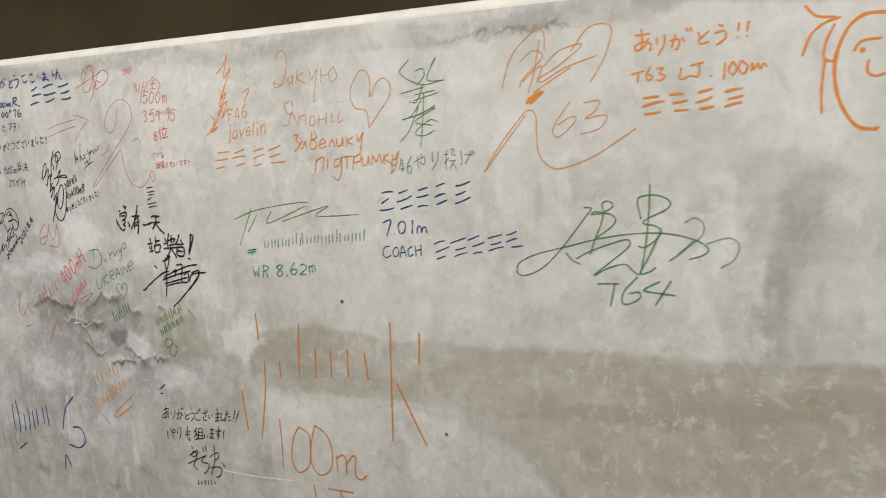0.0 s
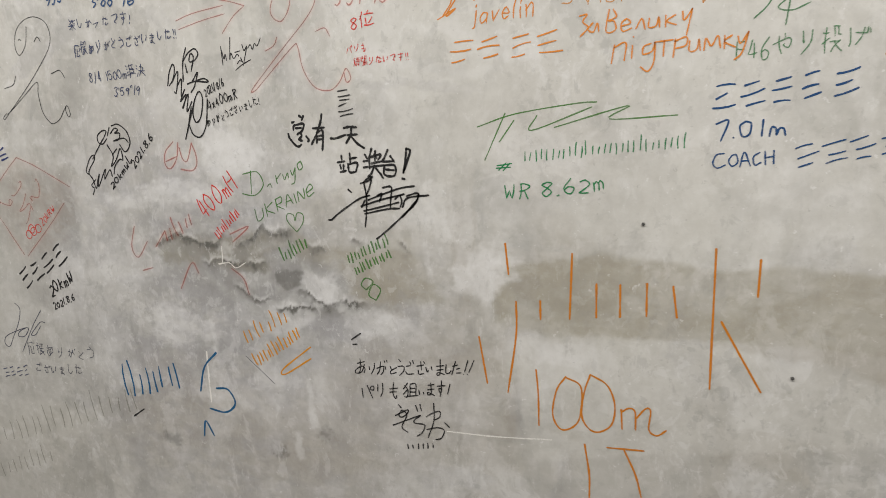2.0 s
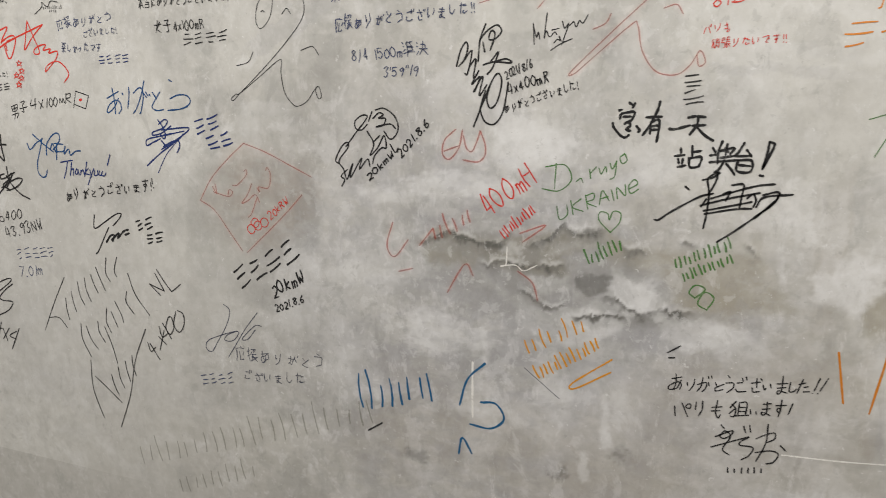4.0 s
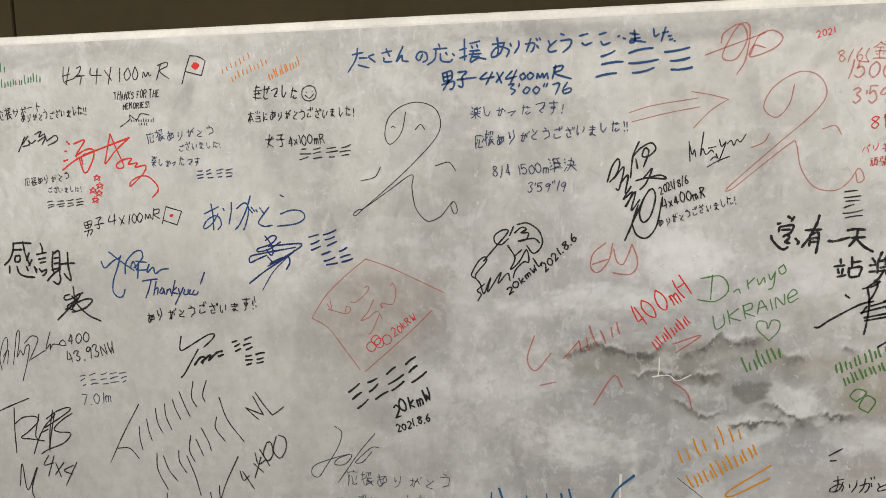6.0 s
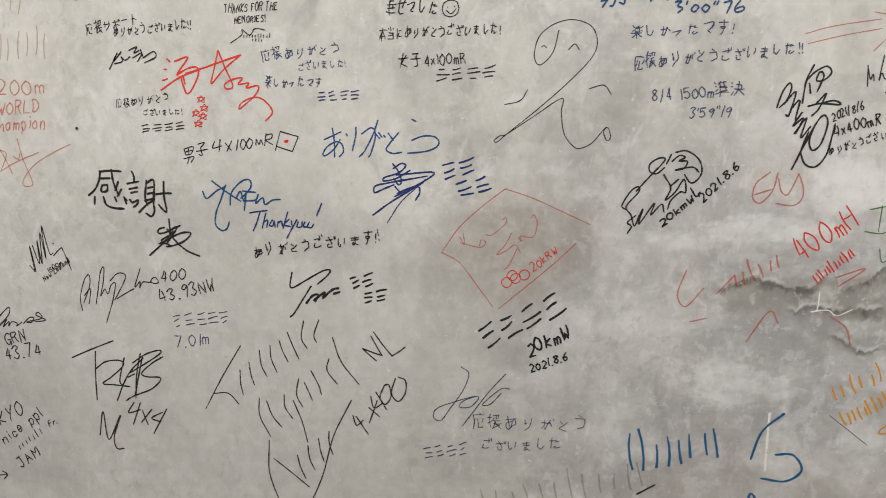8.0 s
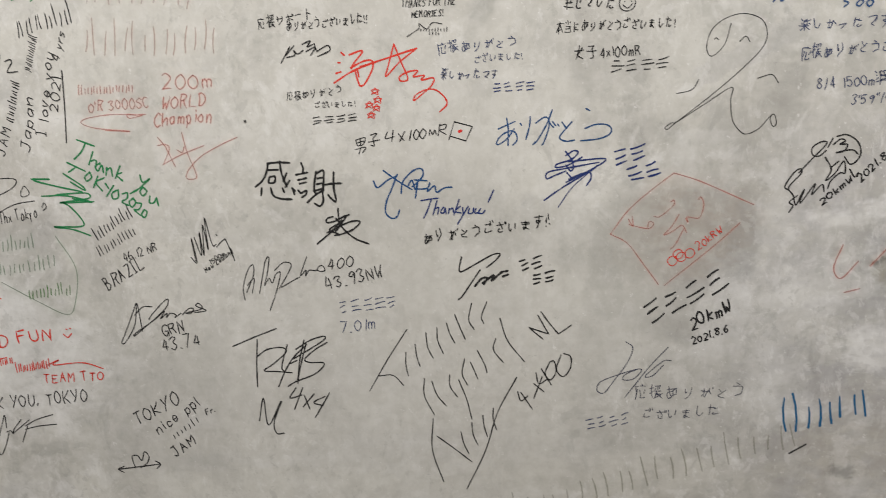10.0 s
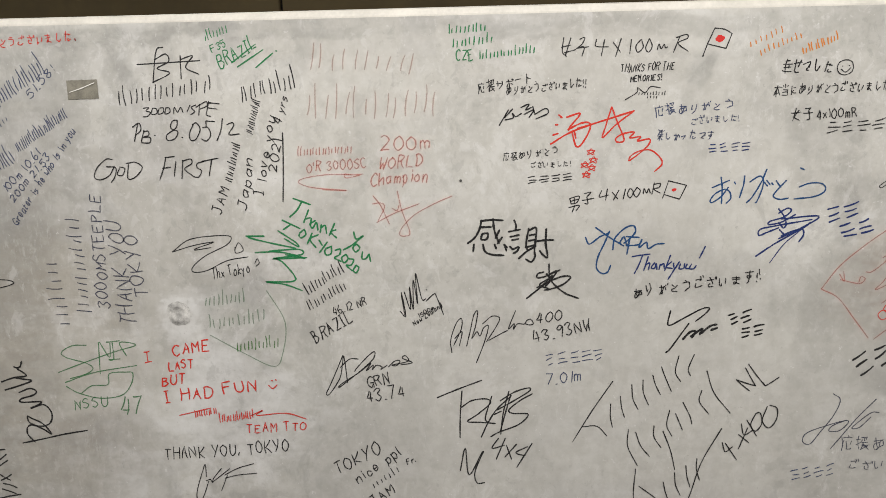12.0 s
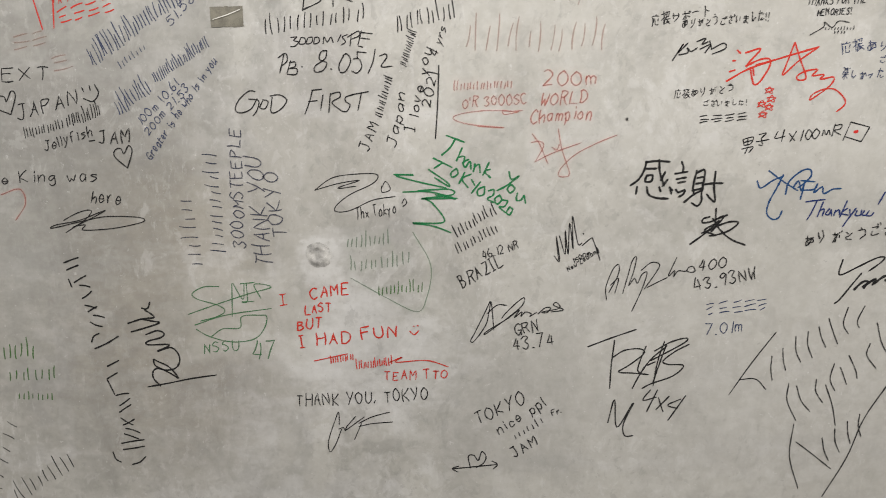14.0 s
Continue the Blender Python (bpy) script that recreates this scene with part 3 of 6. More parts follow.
def part(name, bm, material, parent=None, label=""):
    mesh = bpy.data.meshes.new(name)
    bm.normal_update()
    bm.to_mesh(mesh)
    bm.free()
    mesh.materials.append(material)
    ob = new(name, mesh)
    if parent:
        ob.parent = parent
    return tagged(ob, label)


def box(x0, y0, z0, x1, y1, z1, bevel=0.0):
    bm = bmesh.new()
    bmesh.ops.create_cube(bm, size=1.0, matrix=Matrix.Translation(((x0 + x1) / 2, (y0 + y1) / 2, (z0 + z1) / 2)) @ Matrix.Diagonal((x1 - x0, y1 - y0, z1 - z0, 1)))
    if bevel:
        bmesh.ops.bevel(bm, geom=bm.edges[:], offset=bevel, segments=2, affect="EDGES")
    return bm


# ---- the setting ----
LEFT, RIGHT, BACK, FAR, TOP, HEIGHT = -7.5, 5.0, -4.6, 0.98, 1.9, 3.05
tagged(part("floor", box(LEFT, BACK, -0.1, RIGHT, FAR + 0.1, 0), floor_paint), "grey concrete floor of the corridor", "floor", kind="structure")
tagged(part("ceiling", box(LEFT, BACK, HEIGHT, RIGHT, FAR + 0.1, HEIGHT + 0.1), ceiling_paint), "plain white painted ceiling", "ceiling", kind="structure")
tagged(part("wall_south", box(LEFT, BACK - 0.15, 0, RIGHT, BACK, HEIGHT), room_paint), "plain grey painted corridor wall", "wall", kind="structure")
tagged(part("wall_west", box(LEFT - 0.15, BACK - 0.15, 0, LEFT, FAR + 0.1, HEIGHT), room_paint), "plain grey painted end wall", "wall", kind="structure")
tagged(part("wall_east", box(RIGHT, BACK - 0.15, 0, RIGHT + 0.15, FAR + 0.1, HEIGHT), room_paint), "plain grey painted end wall", "wall", kind="structure")


def writing_wall():
    """The free-standing plastered wall, with a worn, slightly wavy front edge along its top."""
    nx, nz = flat_x.shape
    verts = np.stack((flat_x, flat_x * 0, flat_z), -1).reshape(-1, 3).tolist()
    faces = [(i * nz + j, i * nz + nz + j, i * nz + nz + j + 1, i * nz + j + 1) for i in range(nx - 1) for j in range(nz - 1)]
    sheet, start = len(faces), len(verts)
    for i, x in enumerate(grid_x):
        wave = noise.noise((x * 2.1, 0, 0)) * 0.0022 + noise.noise((x * 17, 3, 0)) * 0.0012
        verts += [(x, 0, TOP - 0.022), (x, 0.0005, TOP - 0.018 + wave), (x, 0.006, TOP - 0.004 + wave * 0.5), (x, 0.016, TOP + wave * 0.3), (x, 0.2, TOP)]
        if i:
            a = start + i * 5
            faces += [(a - 5 + k, a + k, a + k + 1, a - 4 + k) for k in range(4)]
    edge = len(faces)
    x0, x1 = SHEET_X
    for xa, xb, za, zb in ((LEFT, x0, 0, TOP), (x1, RIGHT, 0, TOP), (x0, x1, 0, SHEET_Z[0])):
        n = len(verts)
        verts += [(xa, 0, za), (xb, 0, za), (xb, 0, zb), (xa, 0, zb), (xa, 0.2, za), (xb, 0.2, za), (xb, 0.2, TOP), (xa, 0.2, TOP)]
        faces += [(n, n + 1, n + 2, n + 3), (n + 5, n + 4, n + 7, n + 6)]
        if zb == TOP:
            faces.append((n + 3, n + 2, n + 6, n + 7))
    ob = link("wall_north", verts, faces, plaster)
    ob.data.materials.append(lip_paint)
    slots = np.zeros(len(faces), dtype=np.int32)
    slots[sheet:edge] = 1
    slots[[edge + 2, edge + 5]] = 1
    ob.data.polygons.foreach_set("material_index", slots)
    paint = ob.data.attributes.new("plaster_tone", "FLOAT_COLOR", "POINT")
    colours = np.ones((len(verts), 4), dtype=np.float32)
    colours[:, :3] = BASE
    colours[:start, :3] = tones.reshape(-1, 3)
    paint.data.foreach_set("color", colours.ravel())
    return tagged(ob, "pale grey smeared plaster wall covered in marker writing", "wall", kind="structure")


wall = writing_wall()

panels = tagged(part("wall_far", box(LEFT, FAR + 0.03, 0, RIGHT, FAR + 0.1, HEIGHT), gap_dark), "dark brown panelled wall behind the written wall", "wall", kind="structure")
SEAM, STEP = -3.45, 3.6
for k in range(-1, 3):
    a, b = max(LEFT, SEAM + STEP * (k - 0) - STEP + STEP), min(RIGHT, SEAM + STEP * (k + 1))
    if b - a > 0.1:
        part("panel", box(a + 0.006, FAR, 0.0, b - 0.006, FAR + 0.029, HEIGHT, 0.003), panel_paint, panels)
part("panel", box(LEFT, FAR, 0.0, SEAM - STEP - 0.006, FAR + 0.029, HEIGHT, 0.003), panel_paint, panels)


# ---- fixings and tape ----
def screw(x, z):
    bm = bmesh.new()
    bmesh.ops.create_cone(bm, cap_ends=True, segments=14, radius1=0.0034, radius2=0.0028, depth=0.003, matrix=pose(x, -0.0015, z, 90))
    bmesh.ops.create_cone(bm, cap_ends=True, segments=10, radius1=0.0018, radius2=0.0012, depth=0.002, matrix=pose(x + 0.0005, -0.0035, z, 90))
    part("screw", bm, steel, wall, "small dark screw head in the plaster")


screw(0.0, 1.266)
screw(0.273, 0.998)
screw(-2.687, 1.475)


def plug(x, z, radius):
    """A rough mortar filling of a tie hole: a low ring round a dished middle."""
    verts, faces, rings, around = [], [], 9, 40
    for r in range(rings):
        f = (r + 0.35) / (rings - 0.65)
        for a in range(around):
            angle = math.tau * a / around
            rough = noise.noise((math.cos(angle) * 2 * f + 5, math.sin(angle) * 2 * f, 1)) + 0.6 * noise.noise((math.cos(angle) * 7 * f, math.sin(angle) * 7 * f, 4))
            height = 0.0016 + 0.0026 * math.exp(-((f - 0.62) / 0.16) ** 2) * (1 + 0.5 * rough) + 0.001 * rough * (1 - f)
            reach = radius * f * (1 + 0.12 * rough * f)
            verts.append((x + reach * math.cos(angle), -max(0.0004, height * (1 - f ** 8)), z + reach * math.sin(angle)))
        if r:
            faces += [((r - 1) * around + a, (r - 1) * around + (a + 1) % around, r * around + (a + 1) % around, r * around + a) for a in range(around)]
    faces.append(tuple(range(around))[::-1])
    ob = link("mortar_plug", verts, faces, mortar, wall, "rough pale mortar plug in a tie hole")
    for poly in ob.data.polygons:
        poly.use_smooth = True


plug(-3.459, 1.114, 0.034)


def tape_strip(x, z, width, height, tilt):
    """A short strip of tape with torn ends and a crease."""
    verts, faces, n = [], [], 24
    spin = pose(x, -0.0012, z, 0, -tilt, 0)
    for i in range(n + 1):
        for j in range(2):
            u, v = i / n, j
            torn = 0.0025 * noise.noise((u * 9, v * 4, 2))
            lift = 0.0006 * abs(noise.noise((u * 6, v, 7)))
            verts.append(spin @ Vector(((u - 0.5) * width + (0.003 * noise.noise((v * 9, i, 1)) if i in (0, n) else 0), -lift, (v - 0.5) * height + torn)))
    for i in range(n):
        faces.append((i * 2, i * 2 + 2, i * 2 + 3, i * 2 + 1))
    ob = link("adhesive_tape", verts, faces, tape_cloth)
    thick = ob.modifiers.new("thickness", "SOLIDIFY")
    thick.thickness, thick.offset = 0.0008, -1
    return tagged(ob, "short torn strip of grey tape stuck on plaster", "tape")


tape = tape_strip(-3.679, 1.714, 0.085, 0.049, 1.0)
crease = link("tape_crease", [(-3.715, -0.0032, 1.706), (-3.68, -0.0032, 1.716), (-3.643, -0.0032, 1.73), (-3.643, -0.0032, 1.7325), (-3.681, -0.0032, 1.7185), (-3.715, -0.0032, 1.708)], [(0, 1, 4, 5), (1, 2, 3, 4)], CHALK, tape, "pale crease line")

# ---- handwriting ----
# pen strokes of each letter on a grid: column and row digits, base line on row 2; a dash starts straight strokes
LETTERS = {
    "A": "-022942 -1535", "B": "-0209 0929382606 0626442202", "C": "482907042243", "D": "-0209 092947442202", "E": "-49090242 -0636", "F": "-490902 -0636",
    "G": "482907042244 -2545 -4542", "H": "-0209 -4942 -0646", "I": "-1912 -0929 -0222", "J": "-1949 39342203", "K": "-0209 -490542", "L": "-090242",
    "M": "-0209254942", "N": "-02094249", "O": "29070422444729", "P": "-0209 0929482606", "Q": "29070422444729 -2442", "R": "-0209 0929482606 -2642",
    "S": "48290726442203", "T": "-0949 -2922", "U": "0904224449", "V": "-092249", "W": "-0912263249", "X": "-0942 -4902", "Y": "-0925 -4912", "Z": "-09490242",
    "a": "3616041234 -3632", "b": "-0902 0526342203", "c": "3516041233", "d": "3516041234 -3932", "e": "04342616041233", "f": "391812 -0626", "g": "3616041335 36311001",
    "h": "-0902 04263532", "i": "-1612 -1817", "j": "161100 -1817", "k": "-0902 -360432", "l": "-0902", "m": "-0602 05162522 25364542", "n": "-0602 04263532",
    "o": "260412333526", "p": "-0600 0526342203", "q": "3616041334 -3630", "r": "-0602 042636", "s": "361605341202", "t": "18131232 -0636", "u": "0603122334 -3632",
    "v": "-061236", "w": "-0612243246", "x": "-0632 -3602", "y": "-0613 -3600", "z": "-06360232",
    "0": "29070422444729", "1": "-1912", "2": "0829473502 -0242", "3": "08294826442203", "4": "-290444 -3832", "5": "-490906 0627442203", "6": "39051232442504",
    "7": "-094912", "8": "290826442204264829", "9": "482907264832", ".": "-0212", ",": "-1301", ":": "-0302 -0605", "!": "-1915 -1312", "'": "-0907", '"': "-0907 -2927",
    "/": "-0139", "-": "-0535", "(": "29060421", ")": "09262401",
    "Д": "-02124929 29344202", "я": "3616051434 -2402 -3632", "к": "-0602 -360432", "у": "-0613 -3600", "ю": "-0602 -0424 462432535546", "Я": "-4942 4929073545 -2502",
    "п": "-0602 04263532", "о": "260412333526", "н": "-0602 -3632 -0434", "і": "-1612 -1817", "ї": "-1612 -0807 -2827", "з": "05263514342202", "а": "3616041234 -3632",
    "в": "-0902 0526342203", "е": "04342616041233", "л": "-021632", "и": "0603122334 -3632", "д": "3616041335 36311001", "т": "-0646 -2622", "р": "-0600 0526342203", "м": "-0206243642",
}
# pen strokes of kana and kanji on a ten by ten grid
KANA = {
    "あ": "1787 393542 66422113255677846331", "り": "282435 69654220", "が": "166667544132 383421 7684 -7877 -9998", "か": "166667544132 383421 7684",
    "と": "-2846 774423224171", "う": "-3958 176776735231", "ご": "277766 24124172 -7977 -9997", "こ": "277766 24124172", "ざ": "1777 396453 34233161 -8987 -9997",
    "い": "18132133 777563", "ま": "1777 1575 4842312122334270", "し": "292332415274", "た": "1767 3911 5686 53425182", "で": "178864534271 -7674 -8785",
    "す": "1888 595434355565534130", "パ": "-3711 -5781 7989887879", "リ": "-2824 796531", "も": "494331516274 1757 1454", "に": "192111 4777 45336282",
    "せ": "0687 796654 2922313171", "げ": "191311 3787 796542 -8987 -9997", "や": "057786735455 -5957 -2841", "ん": "4910344341516183",
    "の": "5842211216385877745261", "く": "692561", "サ": "-1787 -2924 797531", "ポ": "-1787 -4940 -3512 -6583 8999988889", "ー": "-1585", "ト": "-3930 -3674",
    "っ": "0455654321", "。": "1121201011", "楽": "-5948 -3835 -3868 -6865 -3565 -3767 -1928 -1526 -8978 -8576 -0484 -4540 -4411 -4481",
    "応": "-5958 -1888 181410 -2623 4642417172 -8674", "援": "-0737 -2920 -0335 8848 -4746 -6866 -8876 -4585 -4393 -5530 -5282 -8230 -5490",
    "女": "-492370 -7810 -0686", "子": "-2878 -7856 565130 -0595", "男": "-1915 -1989 -8985 -1585 -1787 -4945 -0383 837161 -4510", "本": "-0797 -4940 -4711 -4781 -2363",
    "当": "-4946 -1827 -7867 -1575 -7571 -1171 -1373", "幸": "-2878 -4940 -0696 -3534 -6564 -1484 -0292", "準": "-0918 -0616 -0324 -4937 -3833 -3888 -3686 -3585 -3383 -6883 -0292 -4330",
    "決": "-0918 -0616 -0023 -3777 -7774 -2494 -5954 -5420 -5490", "頑": "-0838 -0636 -1600 263141 -4999 -6857 -5752 -5797 -9792 -5595 -5292 -5240 -8290",
    "張": "-0838 -3836 -0636 -0604 -0434 343020 -5952 -5999 -5787 -5585 -4393 -5350 -5061 -6390", "位": "-2905 -1710 -6958 -3797 -4541 -8562 -3191",
    "狙": "-3916 192520 -2303 -5951 -5989 -8981 -5686 -5484 -4191", "金": "-4906 -4996 -2666 -1484 -4640 -2332 -7362 -0090", "投": "-0737 -2920 -0335 -5956 -5979 -7976 7686 -4484 -8440 -5490",
}
scribe = random.Random(7)
block, depth = None, 0.0


def begin(name, label):
    """Start a piece of writing or drawing, which holds its letters and strokes."""
    global block, depth, block_name, block_label
    block, depth, block_name, block_label = None, 0.0003, name, label


def lay(name, verts, faces, material):
    """Link one letter or stroke of the piece that was begun."""
    global block
    if block is None:
        kind = "writing" if block_name == "inscription" else "drawing" if "drawing" in block_name else "scratch"
        block = new(block_name)
        block.empty_display_size = 0.02
        block.location = Vector(verts[0])
        tagged(block, block_label, kind, "marks on the plaster wall")
    at = block.location
    link(name, [(v[0] - at.x, v[1] - at.y, v[2] - at.z) for v in verts], faces, material, block)


def curve_through(points, steps):
    """A smooth line through the points (Catmull-Rom)."""
    if len(points) < 3:
        return [points[0].lerp(points[-1], i / steps) for i in range(steps + 1)]
    ends = [points[0] * 2 - points[1]] + points + [points[-1] * 2 - points[-2]]
    line = []
    for a, b, c, d in zip(ends, ends[1:], ends[2:], ends[3:]):
        for i in range(steps):
            t = i / steps
            line.append(0.5 * (2 * b + (c - a) * t + (2 * a - 5 * b + 4 * c - d) * t * t + (3 * b - a - 3 * c + d) * t ** 3))
    return line + [points[-1]]


def ribbon(verts, faces, line, pen):
    """A pen stroke along the line, a little uneven in width, with rounded ends."""
    global depth
    seed = scribe.random() * 50
    first = (line[1] - line[0]).normalized() * pen * 0.35
    last = (line[-1] - line[-2]).normalized() * pen * 0.35
    line = [line[0] - first] + line + [line[-1] + last]
    start, count = len(verts), len(line)
    for i, p in enumerate(line):
        along = line[min(i + 1, count - 1)] - line[max(i - 1, 0)]
        side = Vector((-along.y, along.x)).normalized() if along.length > 1e-9 else Vector((0, 1))
        width = pen * 0.5 * (0.3 if i in (0, count - 1) else (0.82 if i == count - 2 else 1.02) + 0.45 * noise.noise((seed + i * 0.4, 0, 0)))
        depth = min(depth + 0.0000012, 0.0009)
        for sign in (1, -1):
            q = p + side * width * sign
            verts.append((q.x, -depth, q.y))
    faces += [(start + i * 2, start + i * 2 + 2, start + i * 2 + 3, start + i * 2 + 1) for i in range(count - 1)]


def write(text, x, z, width, height, degrees, material, pen):
    """A line of handwriting from (x, z) on, as long and as tall as given; the pen's width is in millimetres."""
    turn, cells, at = Matrix.Rotation(radians(degrees), 2), [], 0.0
    mixed = any(c not in LETTERS and c != " " for c in text)
    cap = 0.78 if mixed else 1.0
    for c in text:
        if c == " ":
            at += 0.42
        elif c in LETTERS:
            span = max(int(p[0]) for s in LETTERS[c].split() for p in [s.lstrip("-")[k:k + 2] for k in range(0, len(s.lstrip("-")), 2)])
            cells.append((c, at, span))
            at += (span * 0.105 + 0.235) * cap
        else:
            cells.append((c, at, 0))
            at += 0.98 if c not in "。" else 0.4
    squeeze = width / max(0.1, at - 0.12)
    slant = scribe.uniform(0.0, 0.14) if mixed else scribe.uniform(0.06, 0.22)
    if mixed:
        pen = min(pen, height * 82)
    for c, left, span in cells:
        verts, faces = [], []
        spin = Matrix.Rotation(radians(scribe.uniform(-6, 7)), 2) @ Matrix(((1, slant), (0, 1)))
        kana = 0x3040 <= ord(c) < 0x3100
        size, drop = height * scribe.uniform(0.74 if kana else 0.86, 1.02 if kana else 1.12), height * scribe.uniform(-0.08, 0.09)
        kana_wide = 0.86 / 9 * squeeze * scribe.uniform(0.86, 1.0)
        loose = 0.03 if c in LETTERS else 0.045
        for s in (LETTERS[c] if c in LETTERS else KANA[c]).split():
            digits = s.lstrip("-")
            points = []
            for k in range(0, len(digits), 2):
                if c in LETTERS:
                    u, v = int(digits[k]) * 0.105 * cap * squeeze, (int(digits[k + 1]) - 2) / 7 * cap * size
                else:
                    u, v = int(digits[k]) * kana_wide, int(digits[k + 1]) / 9 * size
                u, v = u + scribe.uniform(-1, 1) * size * loose, v + scribe.uniform(-1, 1) * size * loose
                points.append(turn @ (spin @ Vector((u, v)) + Vector((left * squeeze, drop))) + Vector((x, z)))
            if s[0] == "-":
                line = []
                for a, b in zip(points, points[1:]):
                    bow = Vector((a.y - b.y, b.x - a.x)) * scribe.uniform(-0.07, 0.07)
                    line += [a, a.lerp(b, 0.33) + bow, a.lerp(b, 0.67) + bow]
                line.append(points[-1])
            else:
                line = curve_through(points, 5)
            ribbon(verts, faces, line, pen / 1000)
        lay("letter", verts, faces, material)


def bars(count, x, z, width, height, degrees, material, pen, cells=False):
    """A row of plain pen bars, uneven in length and lean; cells: three level bars to each cell."""
    turn, step_x = Matrix.Rotation(radians(degrees), 2), width / count
    for i in range(count):
        strokes = []
        if cells:
            for row in (0.12, 0.48, 0.86):
                near, far = scribe.uniform(0.04, 0.3), scribe.uniform(0.6, 0.94)
                strokes.append((((i + near) * step_x, (row + scribe.uniform(-0.09, 0.03)) * height), ((i + far) * step_x, (row + scribe.uniform(-0.02, 0.14)) * height)))
        else:
            for seat in ((0.15, 0.6) if height > 0.02 else (0.2,)):
                low, high, lean = scribe.uniform(-0.08, 0.1), scribe.choice((0.55, 0.68, 0.74, 1.0)) * scribe.uniform(0.88, 1.08), scribe.uniform(0.04, 0.16) * height
                seat += scribe.uniform(-0.06, 0.06)
                strokes.append((((i + seat) * step_x, low * height), ((i + seat) * step_x + lean, high * height)))
        for a, b in strokes:
            verts, faces = [], []
            a, b = Vector(a), Vector(b)
            bow = Vector((a.y - b.y, b.x - a.x)) * scribe.uniform(-0.05, 0.05)
            ribbon(verts, faces, [turn @ p + Vector((x, z)) for p in (a, a.lerp(b, 0.3) + bow, a.lerp(b, 0.7) + bow, b)], pen / 1000)
            lay("bar", verts, faces, material)


def trace(path, x, z, material, pen, straight=False):
    """Freehand strokes, curved or straight; the path counts millimetres from (x, z)."""
    for stroke in path.split("|"):
        verts, faces = [], []
        points = [Vector((x + float(u) / 1000, z + float(v) / 1000)) for u, v in (p.split(",") for p in stroke.split())]
        ribbon(verts, faces, points if straight else curve_through(points, 6), pen / 1000)
        lay("stroke", verts, faces, material)


begin("inscription", "orange marker scrawl with event class and javelin")
trace("42,147 68,168 81,190 66,135 92,160 53,88 73,101 41,47 61,67 18,7 39,20 0,0|71,121 48,68 76,80 54,40 80,66|15,48 30,34 12,7|126,98 148,106 132,78", -0.410, 1.652, ORANGE, 2.8)
write('F46', -0.333, 1.684, 0.067, 0.0302, 9.5, ORANGE, 2.5)
write('javelin', -0.336, 1.643, 0.125, 0.0380, 1.8, ORANGE, 2.5)
bars(4, -0.389, 1.567, 0.238, 0.0450, 3.1, ORANGE, 3.0, cells=True)
begin("inscription", "orange Ukrainian thanks to Japan in handwriting")
trace("10,99 14,110 31,117 42,93 35,59 24,41 6,35 0,47|0,47 27,38|56,58 42,50 55,44 59,60 58,36|44,37 53,44|73,70 68,38|90,65 72,53 95,39|109,67 114,48 129,67|132,72 122,23 118,0 126,0|142,69 141,39|141,54 161,55|177,72 164,58 170,39 186,50 177,72", -0.183, 1.722, AMBER, 2.4)
trace("23,59 9,53 15,33 32,33 30,61|27,33 17,7 0,5|29,35 48,4|52,26 48,0|52,22 69,26 71,3|86,23 81,5 95,5 95,23 86,23|110,27 108,2|131,29 129,4|108,15 131,17|147,28 144,9 153,11|144,51 145,50|167,30 163,8 178,13|161,53 163,51|172,52 174,51", -0.160, 1.664, AMBER, 2.4)
trace("0,41 14,43 6,31 16,20 2,5|25,28 16,17 26,12 33,27 36,12|54,50 49,12 66,14 63,29 53,30 67,37 61,50|76,20 92,24 86,32 76,24 79,11 95,16|102,14 112,31 118,13|125,31 124,16 137,18 141,33 143,15|153,35 153,15|169,35 155,25 171,18|181,40 184,25 197,44|197,44 189,0", -0.127, 1.604, ORANGE, 2.8)
trace("5,48 0,15|4,43 25,51 23,20|37,46 36,23|38,61 39,60|69,48 57,43 56,30 72,35 76,50 75,16 65,0 52,8|76,50 107,53|92,52 91,25|111,54 108,23|110,50 129,57 129,43 112,38|135,50 135,33 147,35 150,52 153,33|159,33 162,53 171,40 181,57 186,37|192,57 192,35|204,57 192,47 210,37", -0.067, 1.544, ORANGE, 2.8)
trace("4,39 9,27 21,46|21,46 12,12 0,0", 0.142, 1.560, ORANGE, 2.8)
begin("heart_drawing", "thin orange marker outline of a heart")
trace("48,0 45,27 37,39 12,44 0,65 2,89 17,113 29,124 44,119 53,99 52,66 69,94 88,104 105,90 102,64 75,32 48,0", 0.039, 1.657, AMBER, 3)
begin("inscription", "green marker scrawl with javelin class in Japanese")
trace("76,166 87,180 66,138 106,134|38,157 56,160 59,145 42,128|21,180 0,154 52,128 106,135|2,112 58,123|37,108 85,115|56,128 41,94 23,94|33,96 92,110|51,96 27,65 4,58 50,68 85,85|44,82 22,36 0,13|37,65 85,80 36,53 78,44|91,51 71,55 36,30 57,23 84,34|58,110 54,47 49,0", 0.170, 1.614, SAGE, 2.4)
write('F46やり投げ', 0.146, 1.561, 0.198, 0.0411, 4.4, SAGE, 2.1)
begin("inscription", "large sweeping orange marker flourish with class number")
trace("0,10 21,72 68,115 87,110 89,77|39,60 62,77 80,76 83,62 45,27 39,12|45,22 68,42 85,48 74,20|88,48 119,75 164,83 120,49 80,27 86,20 131,43 191,61|142,73 174,111 206,116 219,102 207,58 181,14|79,99 68,37 56,0", 0.407, 1.713, AMBER, 2.8)
